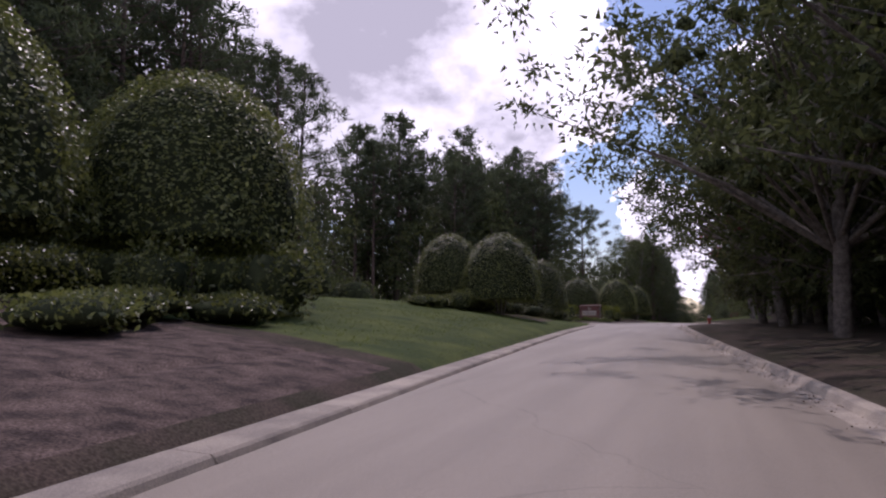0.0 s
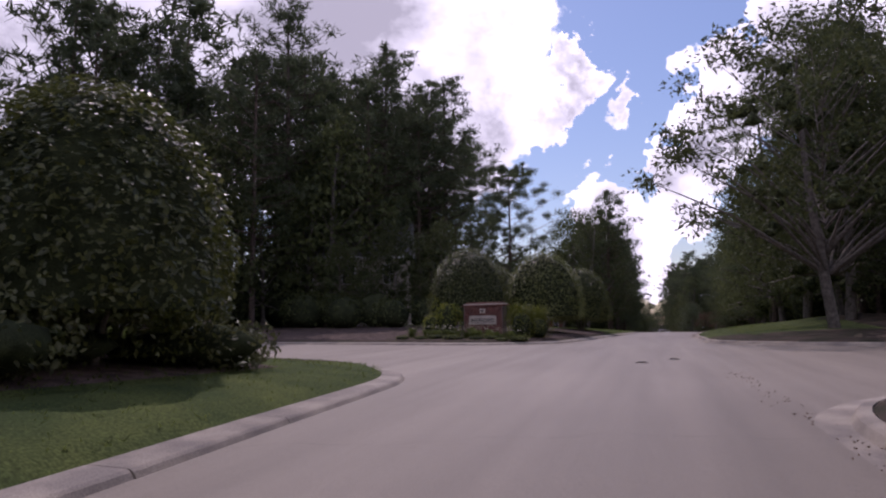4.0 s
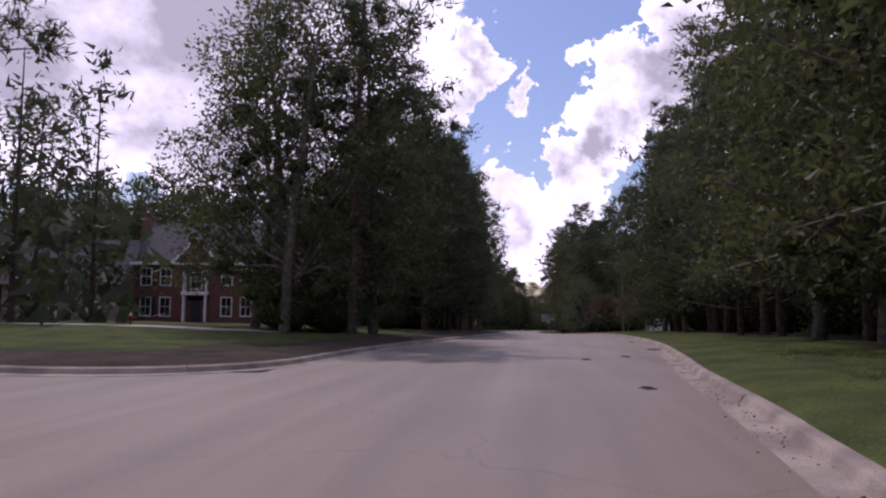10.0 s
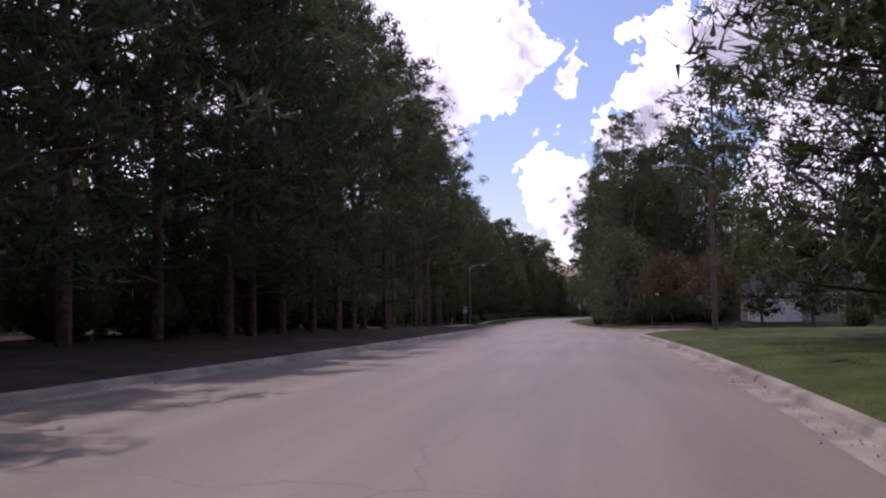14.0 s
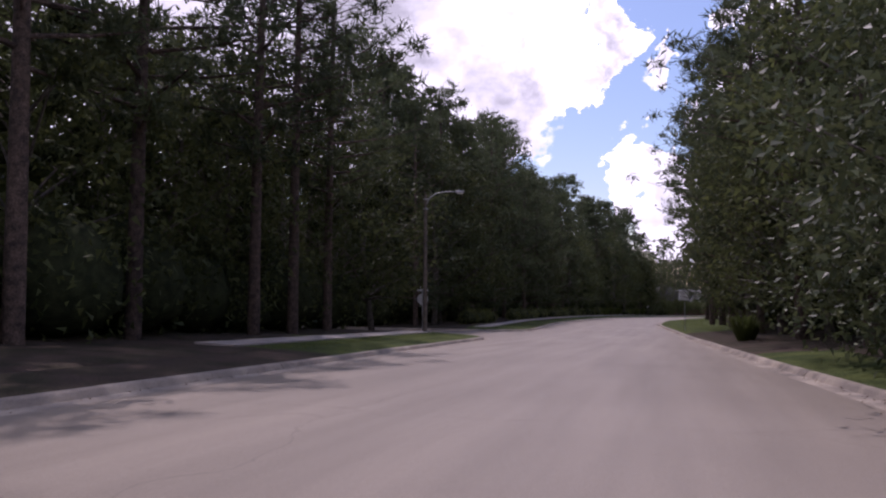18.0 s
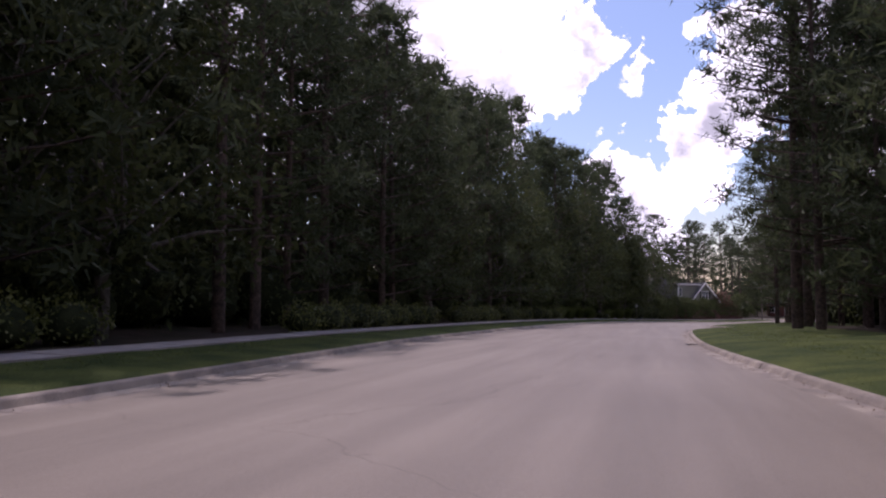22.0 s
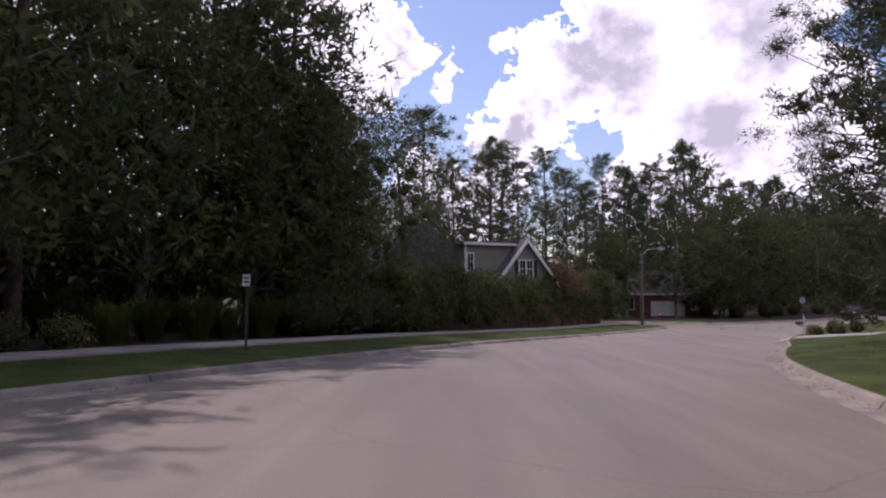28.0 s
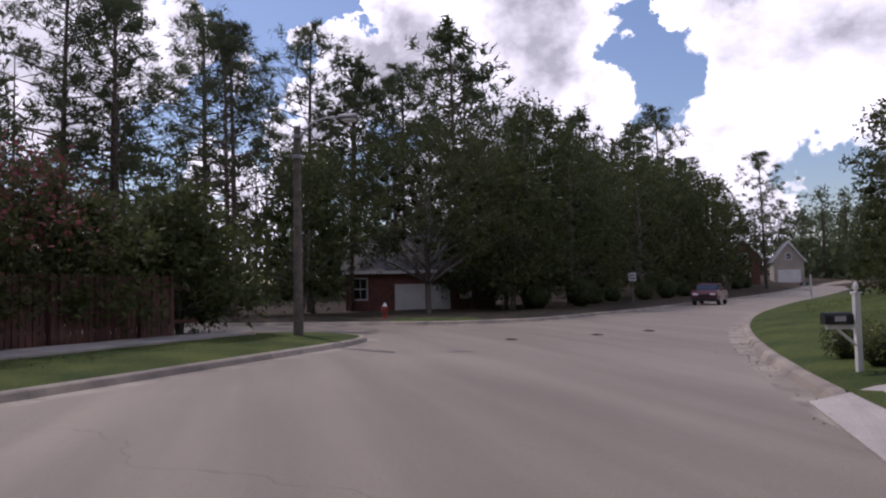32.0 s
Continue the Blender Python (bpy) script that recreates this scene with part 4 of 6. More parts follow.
def grass_clump(w, h, seed, label, blade, n=240, plumes=0, name="ornamental_grass"):
    global rng
    rng = np.random.default_rng(seed)
    verts, faces = [], []
    for k in range(n):
        an, rr = rng.uniform(0, 2 * math.pi), w * 0.14 * math.sqrt(rng.uniform(0, 1))
        b = np.array([rr * math.cos(an), rr * math.sin(an), 0.0])
        o = np.array([math.cos(an), math.sin(an), 0]) * w * rng.uniform(0.15, 0.55)
        hh = h * rng.uniform(0.55, 1.05)
        side = np.array([-math.sin(an), math.cos(an), 0]) * 0.012
        i = len(verts)
        m, t = b + o * 0.45 + (0, 0, hh * 0.75), b + o + (0, 0, hh * rng.uniform(0.6, 1.0))
        verts += [b - side, b + side, m + side * 1.2, m - side * 1.2, t]
        faces += [(i, i + 1, i + 2, i + 3), (i + 3, i + 2, i + 4)]
    root = thing(name, Matrix(), label, "grass clump", "ornamental grasses")
    mesh_object("foliage", np.array(verts), faces, blade, root)
    if plumes:
        pts = np.concatenate([np.array([w * 0.35 * math.cos(a), w * 0.35 * math.sin(a), h]) * rng.uniform(0.85, 1.2) + rng.normal(0, 1, (10, 3)) * (0.05, 0.05, 0.13)
                              for a in rng.uniform(0, 6.28, plumes)])
        mesh_object("plumes", *merged([cards(pts, 0.07, 0.4)]), PLUME, root)
    return root


# the open lawn before the brick house across the second side street
LANES = [[(-3, 118), (-36, 184), (-24, 188)], [(3.5, 149), (-26, 184), (-12, 181)], [(18.4, 409.6), (25.4, 456), (32.2, 455)]]


def in_view_lane(x, y):
    for lane in LANES:
        sign = [(bx - ax) * (y - ay) - (by - ay) * (x - ax) for (ax, ay), (bx, by) in zip(lane, lane[1:] + lane[:1])]
        if max(sign) < 0 or min(sign) > 0:
            return True
    return False


def put(proto, s, l, scale=1.0, turn=0.0, up=-0.05, tall=1.0):
    x, y, z = spot(s, l, up)
    if float(pavement(x, y)[0][0]) < 0.9 or in_view_lane(x, y):
        return None
    return copy_thing(proto, pose(x, y, z, 0, 0, turn) @ Matrix.Diagonal((scale, scale, scale * tall, 1)))


def put_xy(proto, x, y, scale=1.0, turn=0.0, up=-0.05, tall=1.0):
    z = float(height(x, y)[0]) + up
    if float(pavement(x, y)[0][0]) < 0.3:
        return None
    return copy_thing(proto, pose(x, y, z, 0, 0, turn) @ Matrix.Diagonal((scale, scale, scale * tall, 1)))


KINDS = ((22, 0.30, 4.6, 48, 6, 11, "tall loblolly pine with a bare lower trunk"),
         (24, 0.42, 4.2, 44, 6, 12, "tall loblolly pine with a high dense crown"),
         (20, 0.18, 4.8, 50, 6, 13, "loblolly pine with drooping lower limbs"),
         (18, 0.08, 4.4, 52, 6, 14, "young pine with needles almost to the ground"))
PINES = [pine(*k[:4], 3, *k[5:], 0.26, 38, 0.2, True, 0.95) for k in KINDS]
BACK = [pine(*k[:3], 36, 3, *k[5:], 0.40, 24, 0.22, True, 1.2) for k in KINDS]
NEAR = [pine(*k[:4], 3, *k[5:], 0.21, 56, 0.2, True, 0.88) for k in KINDS]
FRONT = [pine(23, 0.30, 6.0, 50, 4, 15, "tall pine with long open limbs over the corner", 0.165, 165, 0.2, True, 0.85),
         pine(20, 0.05, 5.0, 64, 4, 16, "big pine with fine needles down to the lawn", 0.12, 205, 0.2, True, 0.8)]
BROADS = [broad(13, 0.14, 5.0, 60, 100, 21, "leafy roadside tree with branches over the verge", size=0.14),
          broad(11, 0.12, 4.2, 54, 100, 22, "dense dark green broadleaf tree at the wood's edge", size=0.135),
          broad(15, 0.10, 4.6, 62, 100, 23, "tall leafy tree with a full crown", size=0.14, lowest=0.25)]
UNDER = [shrub(4.2, 3.2, 31, "dark understorey bush at the edge of the wood", LEAF, 850, 0.15, "understorey_bush", "bush", "understorey bushes", 11, 0.86),
         shrub(5.0, 4.6, 32, "tall dark bush among the pines", LEAF, 950, 0.16, "understorey_bush", "bush", "understorey bushes", 12, 0.86)]
COARSE = [broad(13, 0.10, 4.8, 56, 40, 28, "leafy tree deeper in the wood", size=0.23, dense=0.32),
          broad(16, 0.10, 4.8, 60, 40, 29, "tall leafy tree deeper in the wood", size=0.23, lowest=0.25, dense=0.32)]
FINE = [broad(13, 0.12, 5.0, 80, 105, 26, "leafy roadside tree with fine dark foliage", size=0.105, cluster=0.2),
        broad(16, 0.10, 4.6, 84, 105, 27, "tall leafy tree at the edge of the lawn", size=0.105, lowest=0.25, cluster=0.2)]
SPREAD = broad(13.5, 0.30, 7.4, 170, 88, 25, "spreading broadleaf tree with limbs over the road", size=0.105, lowest=0.2, flat=0.6, cluster=0.095, twigs=3, dense=0.5)
DOMES = [dome(4.75, 4.9, 0.85, 41, "holly clipped to a tall dome, sunlit on top"),
         dome(4.2, 4.4, 0.72, 42, "holly clipped to a rounded dome"),
         dome(7.6, 7.2, 1.5, 43, "broad old holly clipped to a dome over dark stems", 16000, 0.072)]
MAGNO = broad(8.5, 0.06, 3.6, 60, 210, 51, "big grey-green magnolia with leaves to the ground", MAGNOLIA, 0.085, "magnolia_tree", "tree", "garden trees", lowest=0.35)
MYRT = broad(5.2, 0.18, 2.6, 40, 140, 52, "crape myrtle with faded pink-red blossom", MYRTLE, 0.075, "crape_myrtle", "tree", "crape myrtles", lowest=0.3, extra=("blossom", BLOSSOM, 0.42))
CEDAR = broad(7.5, 0.02, 1.9, 54, 70, 53, "pointed evergreen with dense foliage to the ground", LEAF, 0.09, "evergreen_tree", "evergreen", "garden trees", lowest=0.45)
BOX = shrub(1.7, 1.3, 61, "rounded evergreen garden shrub", HOLLY, 1500, 0.05, "garden_shrub", "shrub", "garden shrubs", 7)
GOLD = shrub(1.7, 1.5, 62, "yellow-green shrub beside the brick sign", BRIGHT, 1400, 0.055, "golden_shrub", "shrub", "sign shrubs", 7)
HEDGE = shrub(2.2, 1.5, 63, "clipped hedge bush along the pavement", HOLLY, 1000, 0.075, "hedge_bush", "hedge", "hedge bushes", 8)
LOW = shrub(2.6, 0.7, 64, "low spreading green juniper in the mulch", HOLLY, 1000, 0.065, "low_juniper", "shrub", "groundcover shrubs", 9)
RUSTY = shrub(2.2, 0.9, 65, "low russet-leaved shrub in the mulch", MYRTLE, 1200, 0.06, "russet_shrub", "shrub", "groundcover shrubs", 8)
TALLGRASS = grass_clump(1.7, 1.5, 71, "arching clump of ornamental grass", BLADE, 420)
PLUMED = grass_clump(1.3, 1.1, 72, "ornamental grass with pale plumes", BLADE, 260, 16)
PROTOS = [SPREAD, *FRONT, *COARSE, *FINE, *BACK, *NEAR, *PINES, *BROADS, *UNDER, *DOMES, MAGNO, MYRT, CEDAR, BOX, GOLD, HEDGE, LOW, RUSTY, TALLGRASS, PLUMED]

dice = random.Random(5)


def row(kinds, s0, s1, gap, l, jitter, lo=0.85, hi=1.15, sj=1.0):
    s = s0
    while s < s1:
        put(dice.choice(kinds), s + dice.uniform(-sj, sj), l + dice.uniform(-jitter, jitter), dice.uniform(lo, hi), dice.uniform(0, 360))
        s += gap * dice.uniform(0.75, 1.25)


# hollies on the two entrance beds
for s, l, k, c in ((45.0, -12.8, 0, 1.0), (43.0, -8.75, 0, 1.06), (50.5, -12.5, 1, 0.95), (54.6, -8.4, 1, 1.05), (58.5, -11.5, 1, 0.95),
                   (86.0, -11.2, 0, 1.04), (93.5, -12.0, 1, 1.05), (89.2, -7.2, 0, 1.04), (98.0, -6.4, 1, 1.06),
                   (19.0, -13.9, 2, 1.0), (11.5, -16.8, 2, 1.12)):
    put(DOMES[k], s, l, c, dice.uniform(0, 360))
# woods, stretch by stretch
MIX = [PINES[2], PINES[3], BROADS[0], BROADS[1], BROADS[2]]
LEAFY = BROADS
MIXNEAR = [NEAR[2], NEAR[3], *FINE]
row(BACK[:2], 20, 102, 4.0, -42, 4, 1.0, 1.3)
row(NEAR[:3], 6, 62, 4.2, -33, 3, 1.0, 1.22)
row(BACK, 84, 130, 3.6, -36, 4, 0.95, 1.15)
row(UNDER, 6, 62, 2.8, -28, 2, 0.9, 1.3)
row(UNDER, 84, 128, 3.0, -32, 2, 0.9, 1.3)
row(PINES[:3], 90, 122, 5.5, -28, 3.0, 0.95, 1.2)
row(NEAR[:3], 104, 115, 3.6, -25, 1.5, 0.95, 1.1)
row(COARSE, 98, 121, 3.6, -28, 2, 0.9, 1.2)
row(BACK[:3], 100, 121, 3.6, -33, 2, 1.0, 1.2)
row(UNDER, 92, 116, 4.0, -25, 3, 0.6, 0.9)
row(LEAFY, -8, 50, 4.6, 9.5, 0.8, 0.95, 1.15)
row(BACK[2:] + COARSE, -8, 52, 5.0, 15, 1.5, 0.95, 1.2)
row(UNDER, -8, 52, 3.4, 11.5, 1.5, 0.6, 0.95)
for s, l, c in ((15, 7.2, 1.05), (24.0, 6.0, 1.25), (36, 6.4, 1.15), (46, 6.8, 1.1), (85.0, 8.4, 1.25)):
    put(SPREAD, s, l, c, dice.uniform(0, 360))
for s, l, c in ((29, 7.4, 1.0), (34, 7.8, 1.1), (39, 8.6, 1.1), (44, 9.4, 1.15), (50, 9.0, 1.0)):
    put(FINE[0], s, l, c, dice.uniform(0, 360))
for s, l in ((46, 7.2), (41, 7.8)):
    put(MYRT, s, l, 1.5, dice.uniform(0, 360), tall=1.15)
row(MIXNEAR, 100, 126, 5.0, 13, 1.2, 1.0, 1.25)
row(BACK, 84, 130, 5.0, 20, 2.0, 0.95, 1.2)
row(UNDER, 86, 130, 3.8, 16.5, 1.5, 0.8, 1.1)
row(MIXNEAR, 126, 206, 4.6, 9.0, 0.9, 0.95, 1.2)
for s, l, c in ((92, 10.0, 1.1), (98, 10.8, 1.15), (104, 10.4, 1.2), (128, 8.4, 1.2), (137, 8.2, 1.25), (147, 8.0, 1.2)):
    put(FINE[1], s, l, c, dice.uniform(0, 360))
row(COARSE, 18, 66, 4.4, -38, 2, 1.1, 1.35)
row(COARSE, 40, 104, 4.6, -48, 3, 1.2, 1.5)
row(COARSE, 84, 122, 4.2, -31, 2, 0.9, 1.2)
row(BACK, 124, 206, 6.0, 16, 2.0, 0.95, 1.2)
row(UNDER, 124, 206, 3.8, 13.0, 1.2, 0.8, 1.1)
row(NEAR[2:], 156, 226, 4.4, -14.0, 1.2, 0.9, 1.1)
row(NEAR[:2], 226, 272, 5.0, -14.0, 1.4, 0.85, 1.05)
for s, l, k in ((155.5, -15.5, 1.2), (158.5, -19.0, 1.25), (163, -21.0, 1.2), (160.5, -14.0, 1.15)):
    put(FINE[1], s, l, k, dice.uniform(0, 360))
for k in range(9):
    put_xy(COARSE[k % 2], -66 + 5.0 * k, 199 + 2 * math.sin(k * 1.7), dice.uniform(1.0, 1.2), dice.uniform(0, 360))
for k in range(11):
    put_xy(COARSE[1], -70 + 5.0 * k, 204 + 3 * math.sin(k * 2.3), dice.uniform(0.95, 1.2), dice.uniform(0, 360))
row(BACK, 168, 232, 4.6, -19, 1.6, 0.9, 1.15)
row(UNDER, 156, 270, 3.4, -16.5, 1.2, 0.7, 1.05)
for x, y, c in ((-24.5, 126.5, 1.0), (-28.0, 124.5, 1.1), (-32.5, 124.0, 1.15)):
    put_xy(FRONT[0], x, y, c, dice.uniform(0, 360))
row(MIXNEAR, 260, 300, 4.6, 9.6, 1.0, 0.95, 1.15)
row(NEAR[:3], 264, 312, 6.0, 8.4, 0.6, 1.0, 1.15)
row(NEAR[:3], 332, 346, 5.0, 9.0, 0.6, 0.95, 1.1)
row(NEAR[2:], 366, 412, 5.5, 9.6, 0.7, 0.85, 1.05)
row(BACK, 250, 345, 4.6, 15.5, 1.6, 0.9, 1.15)
row(PINES[2:], 300, 346, 4.6, 12.5, 1.0, 0.9, 1.1)
row(UNDER, 246, 345, 3.8, 14.5, 1.5, 0.7, 1.0)
row(PINES[1:] + BROADS[2:], 293, 345, 3.8, -17.5, 1.2, 1.0, 1.2)
row([PINES[3], BROADS[0], BROADS[2], NEAR[3]], 345, 402, 3.8, -17.5, 1.2, 1.0, 1.2)
row(BACK[:3], 293, 404, 4.0, -23, 1.6, 1.0, 1.25)
row(UNDER, 293, 398, 4.0, -27, 1.5, 0.9, 1.3)
row(UNDER, 293, 398, 3.6, -20, 1.5, 0.7, 1.05)
row(COARSE, 293, 404, 4.2, -29, 2, 1.0, 1.3)
row(COARSE, 236, 284, 4.2, -32, 2, 1.0, 1.3)
row(UNDER, 293, 400, 3.2, -24, 1.5, 1.0, 1.5)
row(BACK[2:], 364, 414, 5.0, 13.5, 1.4, 0.9, 1.1)
row(UNDER, 364, 414, 4.0, 16, 1.5, 0.7, 1.0)
row(NEAR[:2] + BROADS[2:], 414, 446, 3.4, -35, 4, 0.75, 0.95)
row(NEAR[:2], 440, 462, 4.5, -27, 3, 0.65, 0.85)
row(COARSE, 470, 520, 4.2, -14, 2, 0.8, 1.0)
row(LEAFY, 456, 470, 4.2, -14, 2, 0.8, 1.0)
for s, l, c in ((447.2, -17.0, 0.8), (450.8, -18.6, 0.95), (454.0, -14.5, 0.9), (449.5, -15.2, 0.85), (452.5, -13.2, 0.9), (455, -17.5, 1.0), (446.5, -23.5, 0.95), (443, -21.0, 0.8)):
    put(BROADS[1], s, l, c, dice.uniform(0, 360))
row(BACK[:2], 455, 540, 5.0, -24, 3, 0.7, 0.95)
row(UNDER, 454, 520, 4.2, -11.5, 1, 0.35, 0.5)
row(BACK[2:] + COARSE, 452, 540, 5.0, 18, 3, 0.7, 0.95)
put_xy(SPREAD, 27.8, 447.0, 0.8, 40)
put(BROADS[1], 446.5, -19.0, 0.9, 140)
put(NEAR[2], 393, 8.2, 1.05, 30)
put(FRONT[1], 410.5, 8.2, 1.0, 130)
put(FRONT[1], 399.5, 9.8, 1.0, 20)
put(FRONT[1], 421, 13.0, 0.75, 200)
for x, y, c in ((-20.5, 141.5, 1.0), (-26.5, 143.5, 1.05), (-32.5, 143.0, 1.1)):
    put_xy(FRONT[0], x, y, c, 40 * c * x)
for s, l, c in ((398, -14.8, 0.8), (400.5, -14.6, 0.75), (403, -14.8, 0.8), (405.5, -14.9, 0.75)):
    put(UNDER[0], s, l, c, dice.uniform(0, 360))
for s, l, k in ((195, 9.5, 1.0), (203, 10.5, 1.05)):
    put(FRONT[1], s, l, k, 60 * k)
for s, l, k in ((11, 439, 0.68), (14.5, 441, 0.66), (7.5, 437, 0.7), (17.5, 443, 0.62), (4, 436, 0.66)):
    put_xy(NEAR[0], s, l, k, dice.uniform(0, 360))
for s, l, c in ((452, 7.5, 1.25), (455, 6.8, 1.3), (459, 8.0, 1.3), (449, 10.0, 1.35)):
    put(CEDAR, s, l, c, 90 * c)
put_xy(NEAR[1], 62, 476.7, 0.85, 10)
put_xy(NEAR[0], 83, 485.5, 0.8, 60)
# garden trees and shrubs
put(MAGNO, 250.0, 6.9, 1.15, 0)
put(MAGNO, 257.0, 8.2, 1.1, 120)
put(MYRT, 243.5, 10.0, 1.25, 0)
put(MYRT, 239.5, 13.0, 1.2, 90)
put(TALLGRASS, 273.5, 6.0, 1.1, 0)
put(TALLGRASS, 275.0, 6.6, 0.9, 60)
for x, y, c in ((21.5, 241.5, 0.72), (25.5, 241.0, 0.78), (31.0, 243.5, 0.8)):
    put_xy(BROADS[1], x, y, c, 100 * c)
put(BOX, 222, 17, 1.2, 0)
put(BOX, 216, 22, 1.3, 0)
for s, l, c in ((17.5, -9.9, 1.6), (14.6, -11.6, 1.3)):
    put(BOX, s, l, c, dice.uniform(0, 360))
for k in range(6):
    put(LOW, 9.5 + k * 1.6, -9.2 - 0.6 * (k % 3), 1.0, dice.uniform(0, 360))
for k in range(6):
    put(HEDGE, 12 + k * 1.5, -18 - 0.3 * k, 1.1, dice.uniform(0, 360))
for k in range(12):
    put(LOW, 37 + k * 1.9, -7.6 - 0.5 * (k % 2) - (0.35 * (12 - k) if k < 8 else 0.5), 1.0, dice.uniform(0, 360))
for s, l in ((50.0, -8.0), (52.0, -7.6), (48.2, -9.2), (56.5, -7.4)):
    put(RUSTY, s, l, 1.05, dice.uniform(0, 360))
for s, l, c in ((40.0, -10.5, 1.0), (47.0, -9.6, 0.8), (52.0, -10.0, 0.9)):
    put(BOX, s, l, c, dice.uniform(0, 360))
for s, l in ((61.0, -12.0), (60.6, -10.6), (61.4, -14.0)):
    put(PLUMED, s, l, 1.0, dice.uniform(0, 360))
# hedges along the pavement
for k in range(34):
    s = 322 + k * 2.05
    if k in (9, 10, 21) or k > 24:
        continue
    put(HEDGE, s, -15.0 + 0.25 * math.sin(k * 1.9), 0.95 + 0.12 * math.sin(k * 2.7), dice.uniform(0, 360))
for k in range(15):
    if k in (8, 9):
        put(HEDGE, 373 + k * 1.6, -14.6, 0.6, dice.uniform(0, 360))
        continue
    put(TALLGRASS, 373 + k * 1.6, -14.8 - 0.3 * (k % 2), 1.15 + 0.15 * math.sin(k * 2.3), dice.uniform(0, 360))
for k in range(5):
    put(HEDGE, 300 + k * 2.1, -14.6, 0.95, dice.uniform(0, 360))
row(UNDER, 256, 280, 2.6, -19, 1.5, 0.8, 1.1)
row(BROADS, 254, 281, 4.0, -18, 1.5, 0.9, 1.1)
row(COARSE, 252, 281, 4.5, -25, 2, 0.9, 1.15)
for x, y, k in ((-21, 95.5, 0.7), (-17.5, 97, 0.75), (-25.5, 95, 0.6)):
    put_xy(BROADS[1], x, y, k, dice.uniform(0, 360))
for x, y, k in ((-24, 92.5, 0.8), (-20, 92, 0.7), (-17, 92, 0.7), (-28, 94, 0.9), (-22, 94, 0.9)):
    put_xy(UNDER[0], x, y, k, dice.uniform(0, 360))
for s, l, k in ((399.5, -15.8, 1.45), (402.0, -17.5, 1.7), (397, -17, 1.6), (404.5, -19.5, 1.5)):
    put(CEDAR, s, l, k, dice.uniform(0, 360))
for x, y, k in ((-38, 300, 1.0), (-43, 304, 1.1), (-34, 303, 0.9), (-48, 299, 1.0), (-52, 306, 1.1), (-30, 300, 0.85), (-58, 292, 1.1), (-62, 286, 1.1)):
    put_xy(COARSE[k > 1], x, y, k, dice.uniform(0, 360))
for x, y in ((-28, 297), (-32, 298), (-37, 297), (-42, 298), (-47, 296), (-53, 298)):
    put_xy(UNDER[1], x, y, 0.8, dice.uniform(0, 360))
put(FINE[0], 396, 11.5, 0.95, 40)
put(FINE[0], 402, 11.0, 0.9, 140)
for x, y, k in ((-4.5, 411.5, 0.95), (-7.5, 415, 1.0), (-1.5, 409, 0.85), (-9, 409, 1.05), (1.0, 414.5, 0.85), (-2.0, 418.0, 0.9)):
    put_xy(FINE[1], x, y, k, dice.uniform(0, 360))
# shrubs over the fence near the last bend
SCREEN = broad(4.6, 0.14, 2.4, 46, 84, 54, "overgrown garden shrub leaning over the fence", LEAF, 0.11, "screen_shrub", "shrub", "screen shrubs", lowest=0.35)
PROTOS.append(SCREEN)
for k in range(19):
    put(SCREEN, 404 + k * 1.42, -14.2 - 0.5 * (k % 2), 0.74 + 0.08 * math.sin(k * 2.1), dice.uniform(0, 360))
put(MYRT, 423.5, -14.3, 0.92, 0)
put(MYRT, 426.0, -15.2, 0.9, 100)
put(SCREEN, 429.4, -13.8, 0.95, 0)
put(SCREEN, 431.0, -15.6, 1.0, 60)
for s, l, c in ((424.2, 3.5, 0.5), (425.2, 3.1, 0.5), (426.4, 2.9, 0.5), (425.4, 4.2, 0.6), (427.2, 4.0, 0.7), (424.0, 4.7, 0.55), (426.0, 5.4, 0.7)):
    put(BOX, s, l, c, dice.uniform(0, 360))


# ---- far woods: too many to count ----
def far_woods(name, spots, seed):
    global rng
    rng = np.random.default_rng(seed)
    pieces_v, pieces_f, o = [], [], 0
    wood = []
    for x, y, z, h in spots:
        n = 26
        q = rng.uniform(0, 1, n)
        r = h * 0.17 * np.sqrt(rng.uniform(0.05, 1, n)) * np.sin(math.pi * np.clip(0.25 + 0.72 * q, 0, 1)) ** 0.8
        a = rng.uniform(0, 2 * math.pi, n)
        p = np.stack([x + r * np.cos(a), y + r * np.sin(a), z + h * (0.14 + 0.82 * q)], 1)
        v, f = puffs(p, rng.uniform(0.07, 0.11, n) * h, 20, 0.34, 0.4, 0.8)
        pieces_v.append(v)
        pieces_f.append(f + o)
        o += len(v)
        low = np.stack([x + rng.normal(0, 2.6, 56), y + rng.normal(0, 2.6, 56), z + 8.5 * rng.uniform(0, 1, 56) ** 1.3], 1)
        v, f = slips(low, 0.85, 0.6)
        pieces_v.append(v)
        pieces_f.append(f + o)
        o += len(v)
        wood.append(tube([(x, y, z - 0.3), (x, y, z + h * 0.9)], [0.012 * h, 0.03], 4))
    root = thing(name, Matrix(), "distant wood of tall pines and broadleaf trees", "woods", kind="stuff")
    mesh_object("crowns", np.concatenate(pieces_v), np.concatenate(pieces_f), PINE, root)
    mesh_object("trunks", *merged(wood), BARK, root)


HOUSES = [(-31, 192), (-48, 190), (-33, 112), (28, 256), (7, 428), (30, 462), (90, 500), (105, 507), (96, 494), (-29, 315)]


